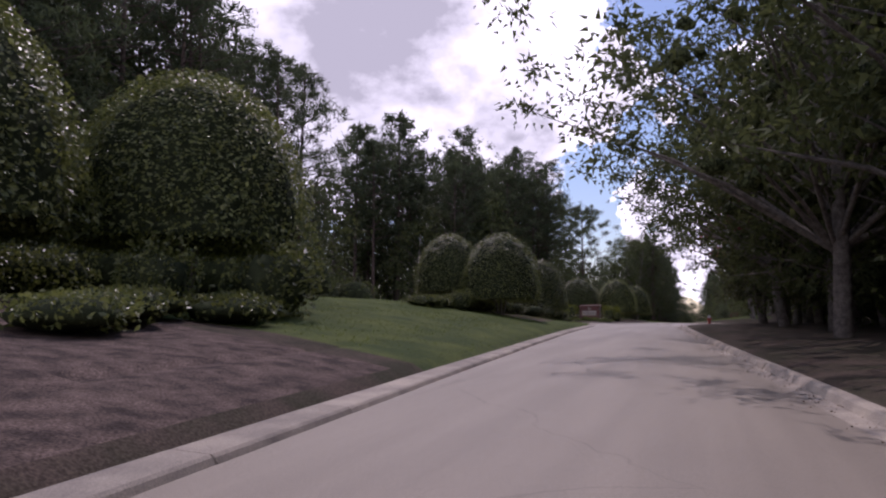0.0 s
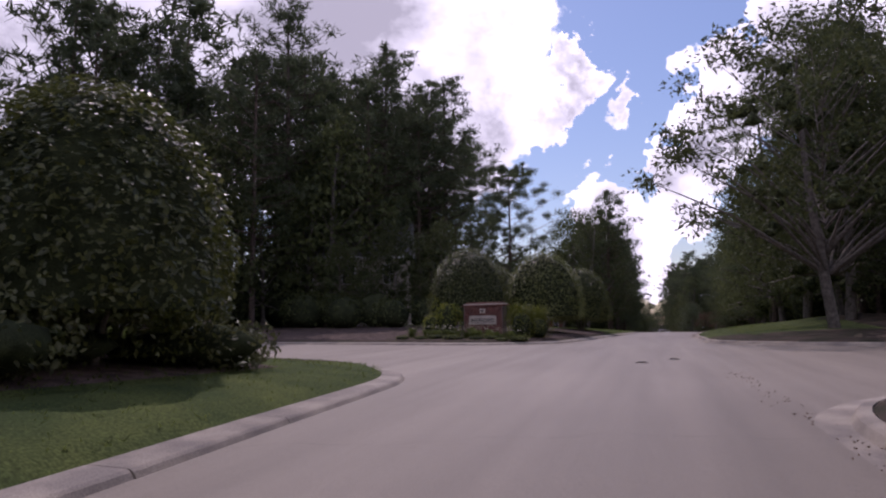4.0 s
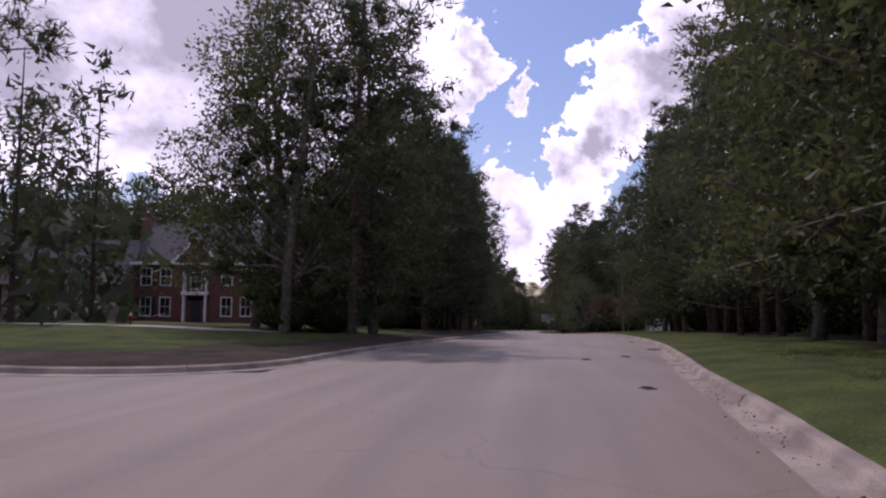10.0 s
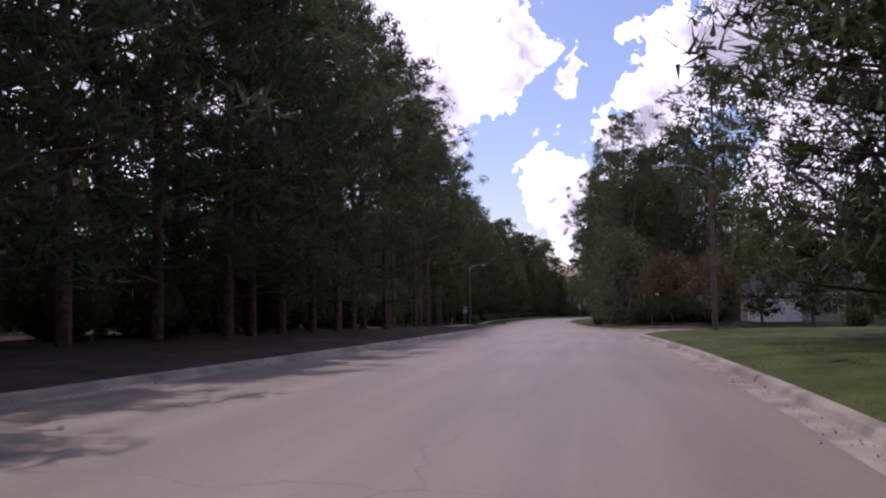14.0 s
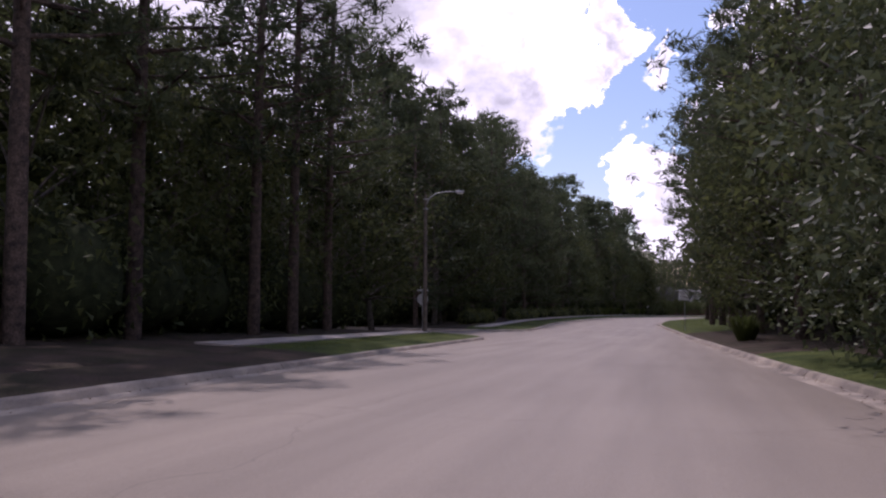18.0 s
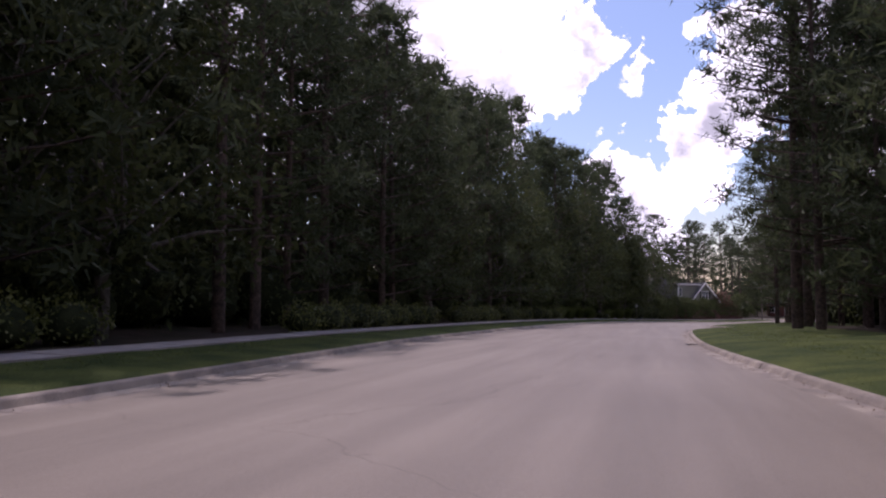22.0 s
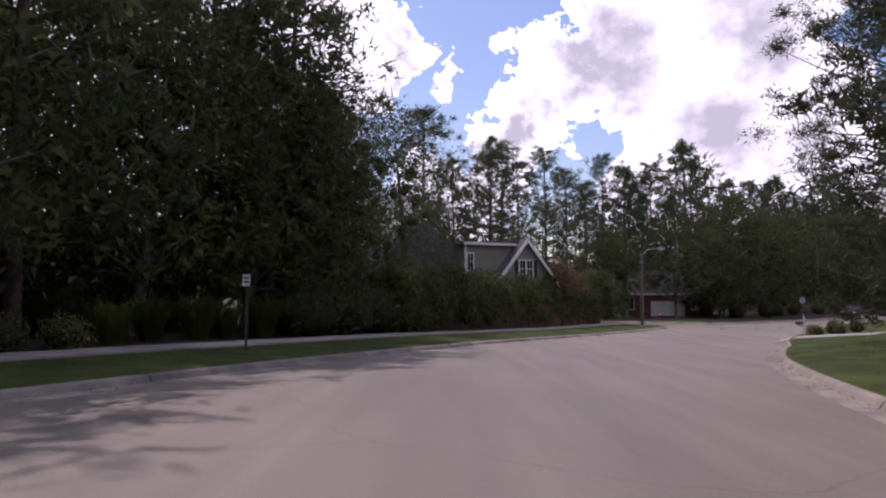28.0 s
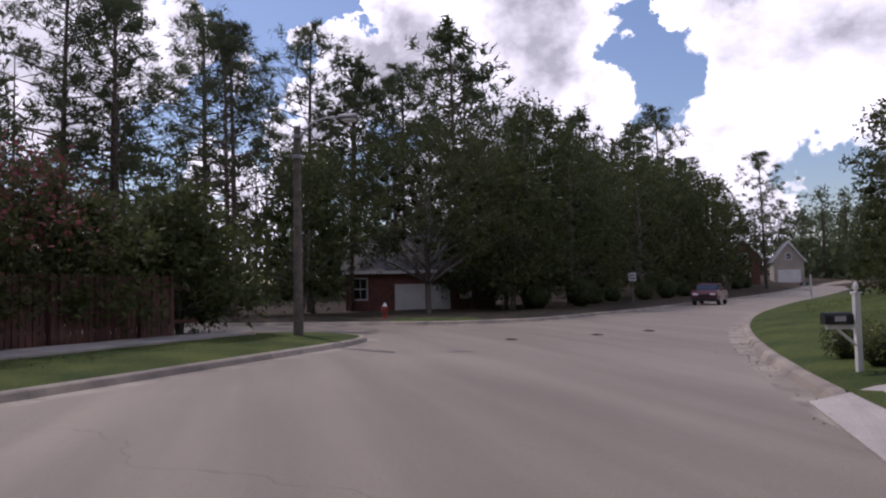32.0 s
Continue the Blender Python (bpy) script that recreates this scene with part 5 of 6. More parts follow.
def wood_spots(s0, s1, l0, l1, gap, hi):
    out = []
    s = s0
    while s < s1:
        l = l0
        while l < l1:
            a, b = s + dice.uniform(-2.4, 2.4), l + dice.uniform(-2.4, 2.4)
            x, y = place(a, b)
            out.append((float(x), float(y), hi * dice.uniform(0.78, 1.15)))
            l += gap
        s += gap
    x, y = np.array([q[0] for q in out]), np.array([q[1] for q in out])
    d = pavement(x, y)[0]
    z = height(x, y)
    keep = []
    for i, q in enumerate(out):
        if d[i] > 6 and not in_view_lane(q[0], q[1]) and all(math.hypot(q[0] - hx, q[1] - hy) > 11 for hx, hy in HOUSES):
            keep.append((q[0], q[1], float(z[i]), q[2]))
    return keep


far_woods("far_woods", wood_spots(-30, 130, -92, -50, 6.5, 24), 81)
far_woods("far_woods", wood_spots(130, 300, -78, -44, 6.5, 20), 82)
far_woods("far_woods", wood_spots(160, 222, -34, -26, 6.0, 19), 83)
far_woods("far_woods", wood_spots(290, 410, -52, -29, 6.0, 21), 84)
far_woods("far_woods", wood_spots(405, 470, -75, -44, 6.5, 19), 85)
far_woods("far_woods", wood_spots(470, 578, -60, -30, 6.5, 19), 86)
far_woods("far_woods", wood_spots(-30, 250, 25, 52, 6.5, 22), 87)
far_woods("far_woods", wood_spots(250, 420, 23, 48, 6.5, 20), 88)
far_woods("far_woods", wood_spots(420, 560, 26, 52, 6.5, 18), 89)
far_woods("far_woods", [(x, y, -7.0, dice.uniform(15, 21)) for x in range(130, 190, 6) for y in range(500, 560, 6)], 90)


# ---- pavements and driveways ----
def make_walks():
    root = None
    for s0, s1 in ((255.0, 277.5), (293.5, 430.0)):
        root = thing("pavement", Matrix(), "narrow concrete pavement of square slabs", "pavement", kind="structure")
        s = s0
        while s < s1 - 0.1:
            e = min(s + 1.5, s1) - 0.015
            quad = []
            for st, k in ((s, 0), (e, 0), (e, 1), (s, 1)):
                l = np.interp(st, *LEFT) - (3.3 if k == 0 else 4.7)
                x, y, z = spot(st, l)
                quad.append((x, y, z + 0.05 + 0.006 * math.sin(s * 7)))
            low = [(x, y, z - 0.12) for x, y, z in quad]
            mesh_object("slab", quad + low, [(3, 2, 1, 0), (0, 1, 5, 4), (1, 2, 6, 5), (2, 3, 7, 6), (3, 0, 4, 7)], WALK, root)
            s += 1.5


make_walks()


def driveway(points, width, label):
    """A poured drive along a line of stations and offsets, laid on the ground."""
    verts, faces = [], []
    for s, l in points:
        for k in (-0.5, 0.5):
            x, y, z = spot(s + k * width, l)
            gap = float(pavement(x, y)[0][0])
            road_z = float(along(x, y)[2][0])
            verts.append((x, y, road_z + 0.012 + (z + 0.03 - road_z - 0.012) * min(1.0, max(0.0, (gap + 0.05) / 0.3))))
    for i in range(len(points) - 1):
        a = i * 2
        faces.append((a, a + 2, a + 3, a + 1) if points[-1][1] > 0 else (a, a + 1, a + 3, a + 2))
    ob = mesh_object("driveway", verts, faces, WALK)
    sol = ob.modifiers.new("thickness", "SOLIDIFY")
    sol.thickness = 0.12
    tagged(ob, label, "driveway", kind="structure")


driveway([(421.2 + 0.12 * k, 1.75 + 0.4 * k) for k in range(52)], 3.4, "pale concrete driveway crossing the verge")
driveway([(152.5 + 0.6 * k, -16 - 2.2 * k) for k in range(11)], 3.2, "pale concrete driveway up to the brick house")


# ---- brick sign at the entrance ----
def brick_sign():
    m = pose(-11.25, 83.1, float(height(-11.25, 83.1)[0]), 0, 0, -27) @ Matrix.Scale(0.86, 4)
    root = thing("neighbourhood_sign", m, "low red brick wall with a pale stone name panel", "sign")
    part("core", box(-1.62, -0.22, -0.3, 1.62, 0.22, 1.78), MORTAR, root)
    brick_mesh = bpy.data.meshes.new("brick")
    bm = box(-0.1, -0.05, -0.032, 0.1, 0.05, 0.032, 0.005)
    bm.to_mesh(brick_mesh)
    bm.free()
    brick_mesh.materials.append(BRICK)
    for r in range(24):
        for c in range(15):
            x = -1.52 + c * 0.212 + (0.106 if r % 2 else 0)
            z = 0.04 + r * 0.075
            if x > 1.56:
                continue
            if 0.58 < z < 1.17 and abs(x) < 1.12:
                continue
            b = new("brick", brick_mesh)
            b.parent = root
            b.location = (x, -0.195, z)
    for k in range(3):
        part("coping", box(-1.78 + 0.16 * k, -0.33 + 0.05 * k, 1.78 + 0.09 * k, 1.78 - 0.16 * k, 0.33 - 0.05 * k, 1.86 + 0.09 * k, 0.015), BRICK if k != 1 else CREAM, root)
    part("crest", box(-0.24, -0.28, 1.33, 0.24, -0.18, 1.62, 0.02), CREAM, root, "small cream stone crest")
    part("crest_shape", prism([(-0.10, 1.42), (0.10, 1.42), (0.13, 1.54), (0, 1.49), (-0.13, 1.54)], -0.292, -0.281), SHUTTER, root)
    panel = part("name_panel", box(-1.14, -0.275, 0.60, 1.14, -0.18, 1.15, 0.015), CREAM, root, "pale stone panel with dark letters")
    text("BEDFORD", panel, (0, -0.280, 0.745), 0.36, SHUTTER, 1.95)


def text(words, parent, at, size, mat, width=None):
    cu = bpy.data.curves.new("lettering", "FONT")
    cu.body, cu.size, cu.align_x, cu.extrude = words, size, "CENTER", 0.004
    cu.materials.append(mat)
    ob = new("lettering", cu)
    ob.parent = parent
    ob.matrix_basis = Matrix.Translation(at) @ pose(0, 0, 0, 90)
    dg = bpy.context.evaluated_depsgraph_get()
    me = bpy.data.meshes.new_from_object(ob.evaluated_get(dg))
    mesh = new("lettering", me)
    mesh.parent = parent
    sx = 1.0
    if width:
        xs = [v.co.x for v in me.vertices]
        sx = width / (max(xs) - min(xs))
    mesh.matrix_basis = Matrix.Translation(at) @ pose(0, 0, 0, 90) @ Matrix.Diagonal((sx, 1, 1, 1))
    bpy.data.objects.remove(ob)
    return mesh


brick_sign()
for x, y, c, q in ((-13.5, 83.2, 0.95, 1.35), (-14.3, 83.0, 0.75, 1.1), (-8.9, 81.6, 0.95, 1.1), (-8.1, 81.9, 0.8, 1.1)):
    put_xy(GOLD, x, y, c, dice.uniform(0, 360), tall=q)
FEATHER = grass_clump(1.9, 2.0, 74, "tall feathery yellow-green grass behind the brick sign", BRIGHT, 620)
PROTOS.append(FEATHER)
put_xy(FEATHER, -9.2, 82.5, 1.05, 0)
put_xy(FEATHER, -8.3, 82.6, 1.0, 50)
FLOWER = grass_clump(0.75, 0.5, 73, "low clump of day lilies with white flowers", BLADE, 110, name="flower_clump")
global_rng = np.random.default_rng(9)
pts_ = np.stack([global_rng.normal(0, 0.22, 9), global_rng.normal(0, 0.22, 9), global_rng.uniform(0.42, 0.62, 9)], 1)
for p_ in pts_[:7]:
    v_, f_ = [p_], []
    for k_ in range(5):
        a_ = k_ * 1.2566
        i_ = len(v_)
        v_ += [p_ + 0.8 * np.array([0.045 * math.cos(a_ - 0.4), 0.045 * math.sin(a_ - 0.4), 0.02]), p_ + 0.8 * np.array([0.06 * math.cos(a_), 0.06 * math.sin(a_), 0.035]), p_ + 0.8 * np.array([0.045 * math.cos(a_ + 0.4), 0.045 * math.sin(a_ + 0.4), 0.02])]
        f_.append((0, i_, i_ + 1, i_ + 2))
    mesh_object("flower", np.array(v_), f_, PETAL, FLOWER)
PROTOS.append(FLOWER)
for k in range(26):
    put_xy(FLOWER, -15.2 + 0.28 * k + dice.uniform(-0.2, 0.2), 82.3 - 0.085 * k + dice.uniform(-0.7, 0.5), dice.uniform(0.8, 1.2), dice.uniform(0, 360))
for k in range(14):
    put_xy(LOW, -15 + 0.8 * k + dice.uniform(-0.3, 0.3), 80.6 - 0.13 * k + dice.uniform(-0.2, 0.4), dice.uniform(0.3, 0.45), dice.uniform(0, 360))


# ---- street furniture ----
def hydrant(s, l):
    x, y, z = spot(s, l)
    root = thing("fire_hydrant", pose(x, y, z, 0, 0, heading(s)), "red fire hydrant with a pale cap on the verge", "fire hydrant", "fire hydrants")
    part("barrel", join(rod((0, 0, -0.1), (0, 0, 0.55), 0.10), rod((0, 0, 0.02), (0, 0, 0.06), 0.15), rod((0, 0, 0.5), (0, 0, 0.55), 0.14)), RED, root)
    part("bonnet", join(rod((0, 0, 0.55), (0, 0, 0.68), 0.12, 0.05), rod((0, 0, 0.68), (0, 0, 0.74), 0.03)), SIGNWHITE, root)
    for d in (-1, 1):
        part("nozzle", rod((0.08 * d, 0, 0.42), (0.19 * d, 0, 0.42), 0.055), RED, root)
    part("nozzle", rod((0, -0.08, 0.38), (0, -0.2, 0.38), 0.07), RED, root)


hydrant(57.0, 4.3)
hydrant(160.5, -29.0)
hydrant(440.0, -13.5)


def street_lamp(s, l, h, arm, toward, lean=0.0):
    """A pole with a bowed arm; toward: degrees of the arm to the left of the road's heading."""
    x, y, z = spot(s, l)
    root = thing("street_lamp", pose(x, y, z, 0, lean, heading(s) + toward), "tall wooden street lamp with a curved metal arm", "street lamp", "street lamps")
    part("pole", rod((0, 0, -0.4), (0, 0, h), 0.15, 0.10, 12), POLEWOOD, root)
    pts = [(0, 0.0, h - 0.8), (0, arm * 0.12, h - 0.25), (0, arm * 0.35, h + 0.1), (0, arm * 0.7, h + 0.22), (0, arm, h + 0.2)]
    v, f = tube(pts, [0.04, 0.036, 0.033, 0.03, 0.03], 8)
    mesh_object("arm", v, f, STEEL, root, smooth=True)
    head = part("lamp_head", join(box(-0.14, arm - 0.05, h + 0.14, 0.14, arm + 0.55, h + 0.28, 0.04), rod((0, arm + 0.2, h + 0.28), (0, arm + 0.2, h + 0.36), 0.04)), STEEL, root)
    part("lens", box(-0.11, arm + 0.08, h + 0.08, 0.11, arm + 0.48, h + 0.145, 0.025), LAMPGLASS, head)
    part("clamp", join(rod((0, 0, h - 0.95), (0, 0, h - 0.85), 0.17), rod((0, 0, h - 0.35), (0, 0, h - 0.25), 0.15)), STEEL, root)


street_lamp(217.3, 7.6, 9.2, 2.6, 80)
street_lamp(277.3, -11.8, 8.6, 1.9, -70)
street_lamp(430.2, -10.4, 6.1, 1.3, -75)


def stop_sign(s, l):
    x, y, z = spot(s, l)
    root = thing("stop_sign", pose(x, y, z, 0, 0, heading(s) + 192), "octagonal stop sign seen from its bare metal back", "stop sign")
    part("post", box(-0.03, 0.0, -0.4, 0.03, 0.05, 2.86, 0.006), STEEL, root)
    r = 0.39
    oct_ = [(r * math.cos(math.pi / 8 + k * math.pi / 4), 2.24 + r * math.sin(math.pi / 8 + k * math.pi / 4)) for k in range(8)]
    plate = part("plate", prism(oct_, -0.012, -0.002), SIGNBACK, root, "bare aluminium back of the sign")
    part("face", prism([(a * 0.985, 2.24 + (b - 2.24) * 0.985) for a, b in oct_], -0.016, -0.0125), RED, plate, "red sign face")
    for k, (tz, tw) in enumerate(((2.84, 28), (3.02, -62))):
        bl = part("name_blade", box(-0.42, -0.01, -0.08, 0.42, 0.01, 0.08, 0.004), SIGNBACK, root, "pale street name blade")
        bl.matrix_basis = pose(0, 0.02, tz, 0, 0, tw)


stop_sign(280.3, -12.9)


def speed_sign(s, l):
    x, y, z = spot(s, l)
    root = thing("speed_limit_sign", pose(x, y, z, 0, 0, heading(s) + 6), "white rectangular speed limit sign on a steel post", "road sign")
    part("post", box(-0.03, 0.0, -0.4, 0.03, 0.045, 3.3, 0.006), STEEL, root)
    plate = part("plate", box(-0.31, -0.02, 2.52, 0.31, -0.005, 3.30, 0.004), SIGNWHITE, root)
    part("border", join(box(-0.29, -0.0245, 3.265, 0.29, -0.0205, 3.28), box(-0.29, -0.0245, 2.54, 0.29, -0.0205, 2.555), box(-0.29, -0.0245, 2.555, -0.275, -0.0205, 3.265), box(0.275, -0.0245, 2.555, 0.29, -0.0205, 3.265)), BLACK, plate)
    text("SPEED", plate, (0, -0.024, 3.09), 0.17, BLACK, 0.44)
    text("LIMIT", plate, (0, -0.024, 2.92), 0.17, BLACK, 0.36)
    text("25", plate, (0, -0.024, 2.60), 0.36, BLACK, 0.40)


speed_sign(296.6, 4.75)


def small_sign(s, l, h, w, k, turn=0.0, label="small white sign on a thin post", bars=2):
    x, y, z = spot(s, l)
    root = thing("road_sign", pose(x, y, z, 0, 0, heading(s) + turn), label, "sign", "small roadside signs")
    part("post", box(-0.03, 0.0, -0.4, 0.03, 0.045, h, 0.006), IRON if k < 0.5 else STEEL, root)
    plate = part("plate", box(-w / 2, -0.02, h - k, w / 2, -0.004, h, 0.004), SIGNWHITE, root)
    for i in range(bars):
        zz = h - k * (0.3 + 0.35 * i)
        part("writing", box(-w * 0.32, -0.0245, zz - k * 0.06, w * 0.32, -0.0205, zz + k * 0.06), BLACK, plate)


small_sign(390.2, -11.2, 2.15, 0.26, 0.34, 0, "small white sign on a dark post behind the pavement")
small_sign(462.0, -8.6, 2.2, 0.55, 0.6, 0, "white rectangular sign on a post at the far bend")
small_sign(241.5, 8.6, 2.9, 0.8, 0.16, 60, "street name blade on a steel post at the corner", 1)


def white_post(s, l, h=1.0):
    x, y, z = spot(s, l)
    root = thing("marker_post", pose(x, y, z), "short white marker post at the edge of the wood", "post", "marker posts")
    part("shaft", box(-0.06, -0.06, -0.2, 0.06, 0.06, h, 0.01), WHITE, root)
    part("cap", join(box(-0.08, -0.08, h, 0.08, 0.08, h + 0.04, 0.008), rod((0, 0, h + 0.04), (0, 0, h + 0.1), 0.06, 0.01, 8)), WHITE, root)


for s, l in ((293.5, -16.9), (286.0, -23.0), (259.0, 11.0), (196.0, -46.0)):
    white_post(s, l)


def mailbox(s, l, turn, k=1.0, frilly=True):
    x, y, z = spot(s, l)
    root = thing("mailbox", pose(x, y, z, 0, 0, heading(s) + turn) @ Matrix.Scale(k, 4), "black mailbox on a white wooden post with a finial", "mailbox", "mailboxes")
    part("post", box(-0.055, -0.055, -0.3, 0.055, 0.055, 1.55, 0.008), WHITE, root)
    part("finial", join(box(-0.075, -0.075, 1.55, 0.075, 0.075, 1.59, 0.008), rod((0, 0, 1.59), (0, 0, 1.64), 0.03), rod((0, 0, 1.64), (0, 0, 1.72), 0.055, 0.05, 10), rod((0, 0, 1.72), (0, 0, 1.80), 0.05, 0.008, 10)), WHITE, root)
    part("arm", box(-0.62, -0.045, 0.86, 0.0, 0.045, 0.96, 0.006), WHITE, root)
    part("brace", rod((-0.42, 0, 0.88), (-0.05, 0, 0.55), 0.03), WHITE, root)
    arch = [(-0.62, 0.965)] + [(-0.62, 1.13)]
    n = 9
    prof = [(-0.10, 0.965), (0.10, 0.965)] + [(0.10 * math.cos(a), 1.10 + 0.10 * math.sin(a)) for a in np.linspace(0, math.pi, n)]
    bm = prism(prof, -0.68, -0.12)
    bmesh.ops.transform(bm, verts=bm.verts, matrix=Matrix.Rotation(radians(-90), 4, "Z"))
    b = part("box", bm, BLACK, root, "black metal letter box with a rounded top")
    part("flag", box(-0.52, 0.102, 1.06, -0.34, 0.11, 1.16), RED, b)
    part("number_plate", box(-0.5, -0.109, 1.02, -0.28, -0.101, 1.12), SIGNBACK, b)


mailbox(424.6, 2.65, 20, 0.72)
mailbox(470.0, 1.7, 0, 1.0)
mailbox(168.6, -40.8, 30, 1.1)
mailbox(169.5, -45.5, 30, 1.1)


def manhole(s, l, r=0.12):
    x, y, z = on_road(s, l, 0.004)
    root = thing("manhole_cover", pose(x, y, z), "round cast iron manhole cover in the asphalt", "manhole cover", "manhole covers")
    part("frame", join(rod((0, 0, -0.05), (0, 0, 0.006), r + 0.06, None, 28)), IRON, root)
    lid = part("lid", rod((0, 0, -0.03), (0, 0, 0.011), r, None, 28), IRON, root)
    bars = [box(-math.sqrt(max(0.01, (r * 0.85) ** 2 - q * q)), q - 0.012, 0.0112, math.sqrt(max(0.01, (r * 0.85) ** 2 - q * q)), q + 0.012, 0.017) for q in (-0.2, -0.12, -0.04, 0.04, 0.12, 0.2)]
    part("tread", join(*bars), IRON, lid)


for s, l in ((65.0, 0.1), (66.8, 0.95), (135.5, 0.5), (143.8, -0.9), (146.2, 0.35), (163.5, 1.4), (434.0, -2.6), (436.0, -1.4), (432.0, -4.6), (232.0, 5.4)):
    manhole(s, l)


def storm_drain(s, l):
    x, y, z = on_road(s, l)
    root = thing("storm_drain", pose(x, y, z + 0.02, 0, 0, heading(s)), "cast iron storm drain grate beside the kerb", "drain", "storm drains")
    part("frame", join(box(-0.28, -0.45, -0.04, 0.28, -0.39, 0.0), box(-0.28, 0.39, -0.04, 0.28, 0.45, 0.0), box(-0.28, -0.39, -0.04, -0.23, 0.39, 0.0), box(0.23, -0.39, -0.04, 0.28, 0.39, 0.0)), IRON, root)
    for k in range(7):
        part("bar", box(-0.23, -0.36 + k * 0.11, -0.04, 0.23, -0.32 + k * 0.11, -0.004), IRON, root)
    # thin black plate below the bars stands in for the pit's darkness
    part("pit", box(-0.23, -0.39, -0.06, 0.23, 0.39, -0.045), BLACK, root)


storm_drain(325.0, 2.45)
storm_drain(376.5, 3.3)
storm_drain(153.0, 1.75)


# ---- fence along the last garden ----
def fence():
    s0, s1 = 406.5, 428.5
    root = thing("fence", Matrix(), "tall fence of weathered red-brown boards below overgrown shrubs", "fence")
    board = bpy.data.meshes.new("board")
    bm = prism([(-0.068, 0), (0.068, 0), (0.068, 1.62), (0.035, 1.68), (-0.035, 1.68), (-0.068, 1.62)], -0.01, 0.01)
    bm.to_mesh(board)
    bm.free()
    board.materials.append(FENCE)
    s, k = s0, 0
    while s < s1:
        l = np.interp(s, (399, 431), (-14.5, -13.1))
        x, y, z = spot(s, l)
        b = new("board", board)
        b.parent = root
        b.matrix_basis = pose(x, y, z + 0.02 + 0.012 * math.sin(k * 5.1), 0.6 * math.sin(k * 3.3), 0, heading(s) + 90)
        if k % 16 == 0:
            p = part("post", box(-0.05, 0.03, -0.3, 0.05, 0.13, 1.7, 0.01), FENCE, root)
            p.matrix_basis = pose(x, y, z, 0, 0, heading(s) - 90)
            for h in (0.35, 1.3):
                r = part("rail", box(0, 0.012, h, 2.3, 0.05, h + 0.09), FENCE, root)
                r.matrix_basis = pose(x, y, z, 0, 0, heading(s) + 90 + 2)
        s += 0.145
        k += 1


fence()


# ---- houses ----
def window(parent, x, z, w, h, y=0.0, shutters=False, arch=False):
    win = part("window", join(box(x - w / 2 - 0.09, y - 0.07, z - 0.1, x - w / 2, y + 0.05, z + h + 0.09), box(x + w / 2, y - 0.07, z - 0.1, x + w / 2 + 0.09, y + 0.05, z + h + 0.09),
                              box(x - w / 2, y - 0.07, z + h, x + w / 2, y + 0.05, z + h + 0.09), box(x - w / 2, y - 0.09, z - 0.1, x + w / 2, y + 0.05, z)), WHITE, parent, "white window frame")
    part("pane", box(x - w / 2, y - 0.02, z, x + w / 2, y + 0.03, z + h), GLASS, win)
    bars = [box(x - w / 2, y - 0.05, z + h / 2 - 0.03, x + w / 2, y - 0.021, z + h / 2 + 0.03), box(x - 0.015, y - 0.04, z, x + 0.015, y - 0.021, z + h / 2 - 0.03), box(x - 0.015, y - 0.04, z + h / 2 + 0.03, x + 0.015, y - 0.021, z + h)]
    part("glazing_bar", join(*bars), WHITE, win)
    if shutters:
        for d in (-1, 1):
            c = x + d * (w / 2 + 0.30)
            part("shutter", join(box(c - 0.19, y - 0.055, z - 0.03, c + 0.19, y - 0.02, z + h + 0.03), *[box(c - 0.15, y - 0.07, z + 0.08 + q * 0.12, c + 0.15, y - 0.056, z + 0.14 + q * 0.12) for q in range(int(h / 0.12) - 1)]), SHUTTER, parent, "dark louvred shutter")


def gable_roof(parent, w, d, z0, rise, over=0.35, mat=None, along_x=True, x=0.0, y=0.0):
    """A pitched roof with thickness over a plan w by d whose front left corner is x, y."""
    t = 0.16
    if along_x:
        sec = [(-over, -over * rise / (d / 2)), (d / 2, rise), (d + over, -over * rise / (d / 2)), (d + over, -over * rise / (d / 2) + t), (d / 2, rise + t), (-over, -over * rise / (d / 2) + t)]
        bm = prism([(a, b) for a, b in sec], -over, w + over)
        bmesh.ops.transform(bm, verts=bm.verts, matrix=Matrix(((0, 1, 0, x), (1, 0, 0, y), (0, 0, 1, z0), (0, 0, 0, 1))))
    else:
        sec = [(-over, -over * rise / (w / 2)), (w / 2, rise), (w + over, -over * rise / (w / 2)), (w + over, -over * rise / (w / 2) + t), (w / 2, rise + t), (-over, -over * rise / (w / 2) + t)]
        bm = prism(sec, -over, d + over)
        bmesh.ops.transform(bm, verts=bm.verts, matrix=Matrix.Translation((x, y, z0)))
    return part("roof", bm, mat or SHINGLE, parent, "grey shingled roof")


def gable_wall(parent, w, z0, rise, y0, y1, mat, x=0.0):
    return part("gable", prism([(x, z0), (x + w, z0), (x + w / 2, z0 + rise)], y0, y1), mat, parent)


def siding(parent, x0, x1, z0, z1, y, mat, step=0.16):
    """Clapboards on a front wall, each lapping the next."""
    for k in range(int((z1 - z0) / step)):
        z = z0 + k * step
        part("clapboard", prism([(x0, z), (x1, z), (x1, z + step), (x0, z + step)], y - 0.022, y - 0.004), mat, parent)


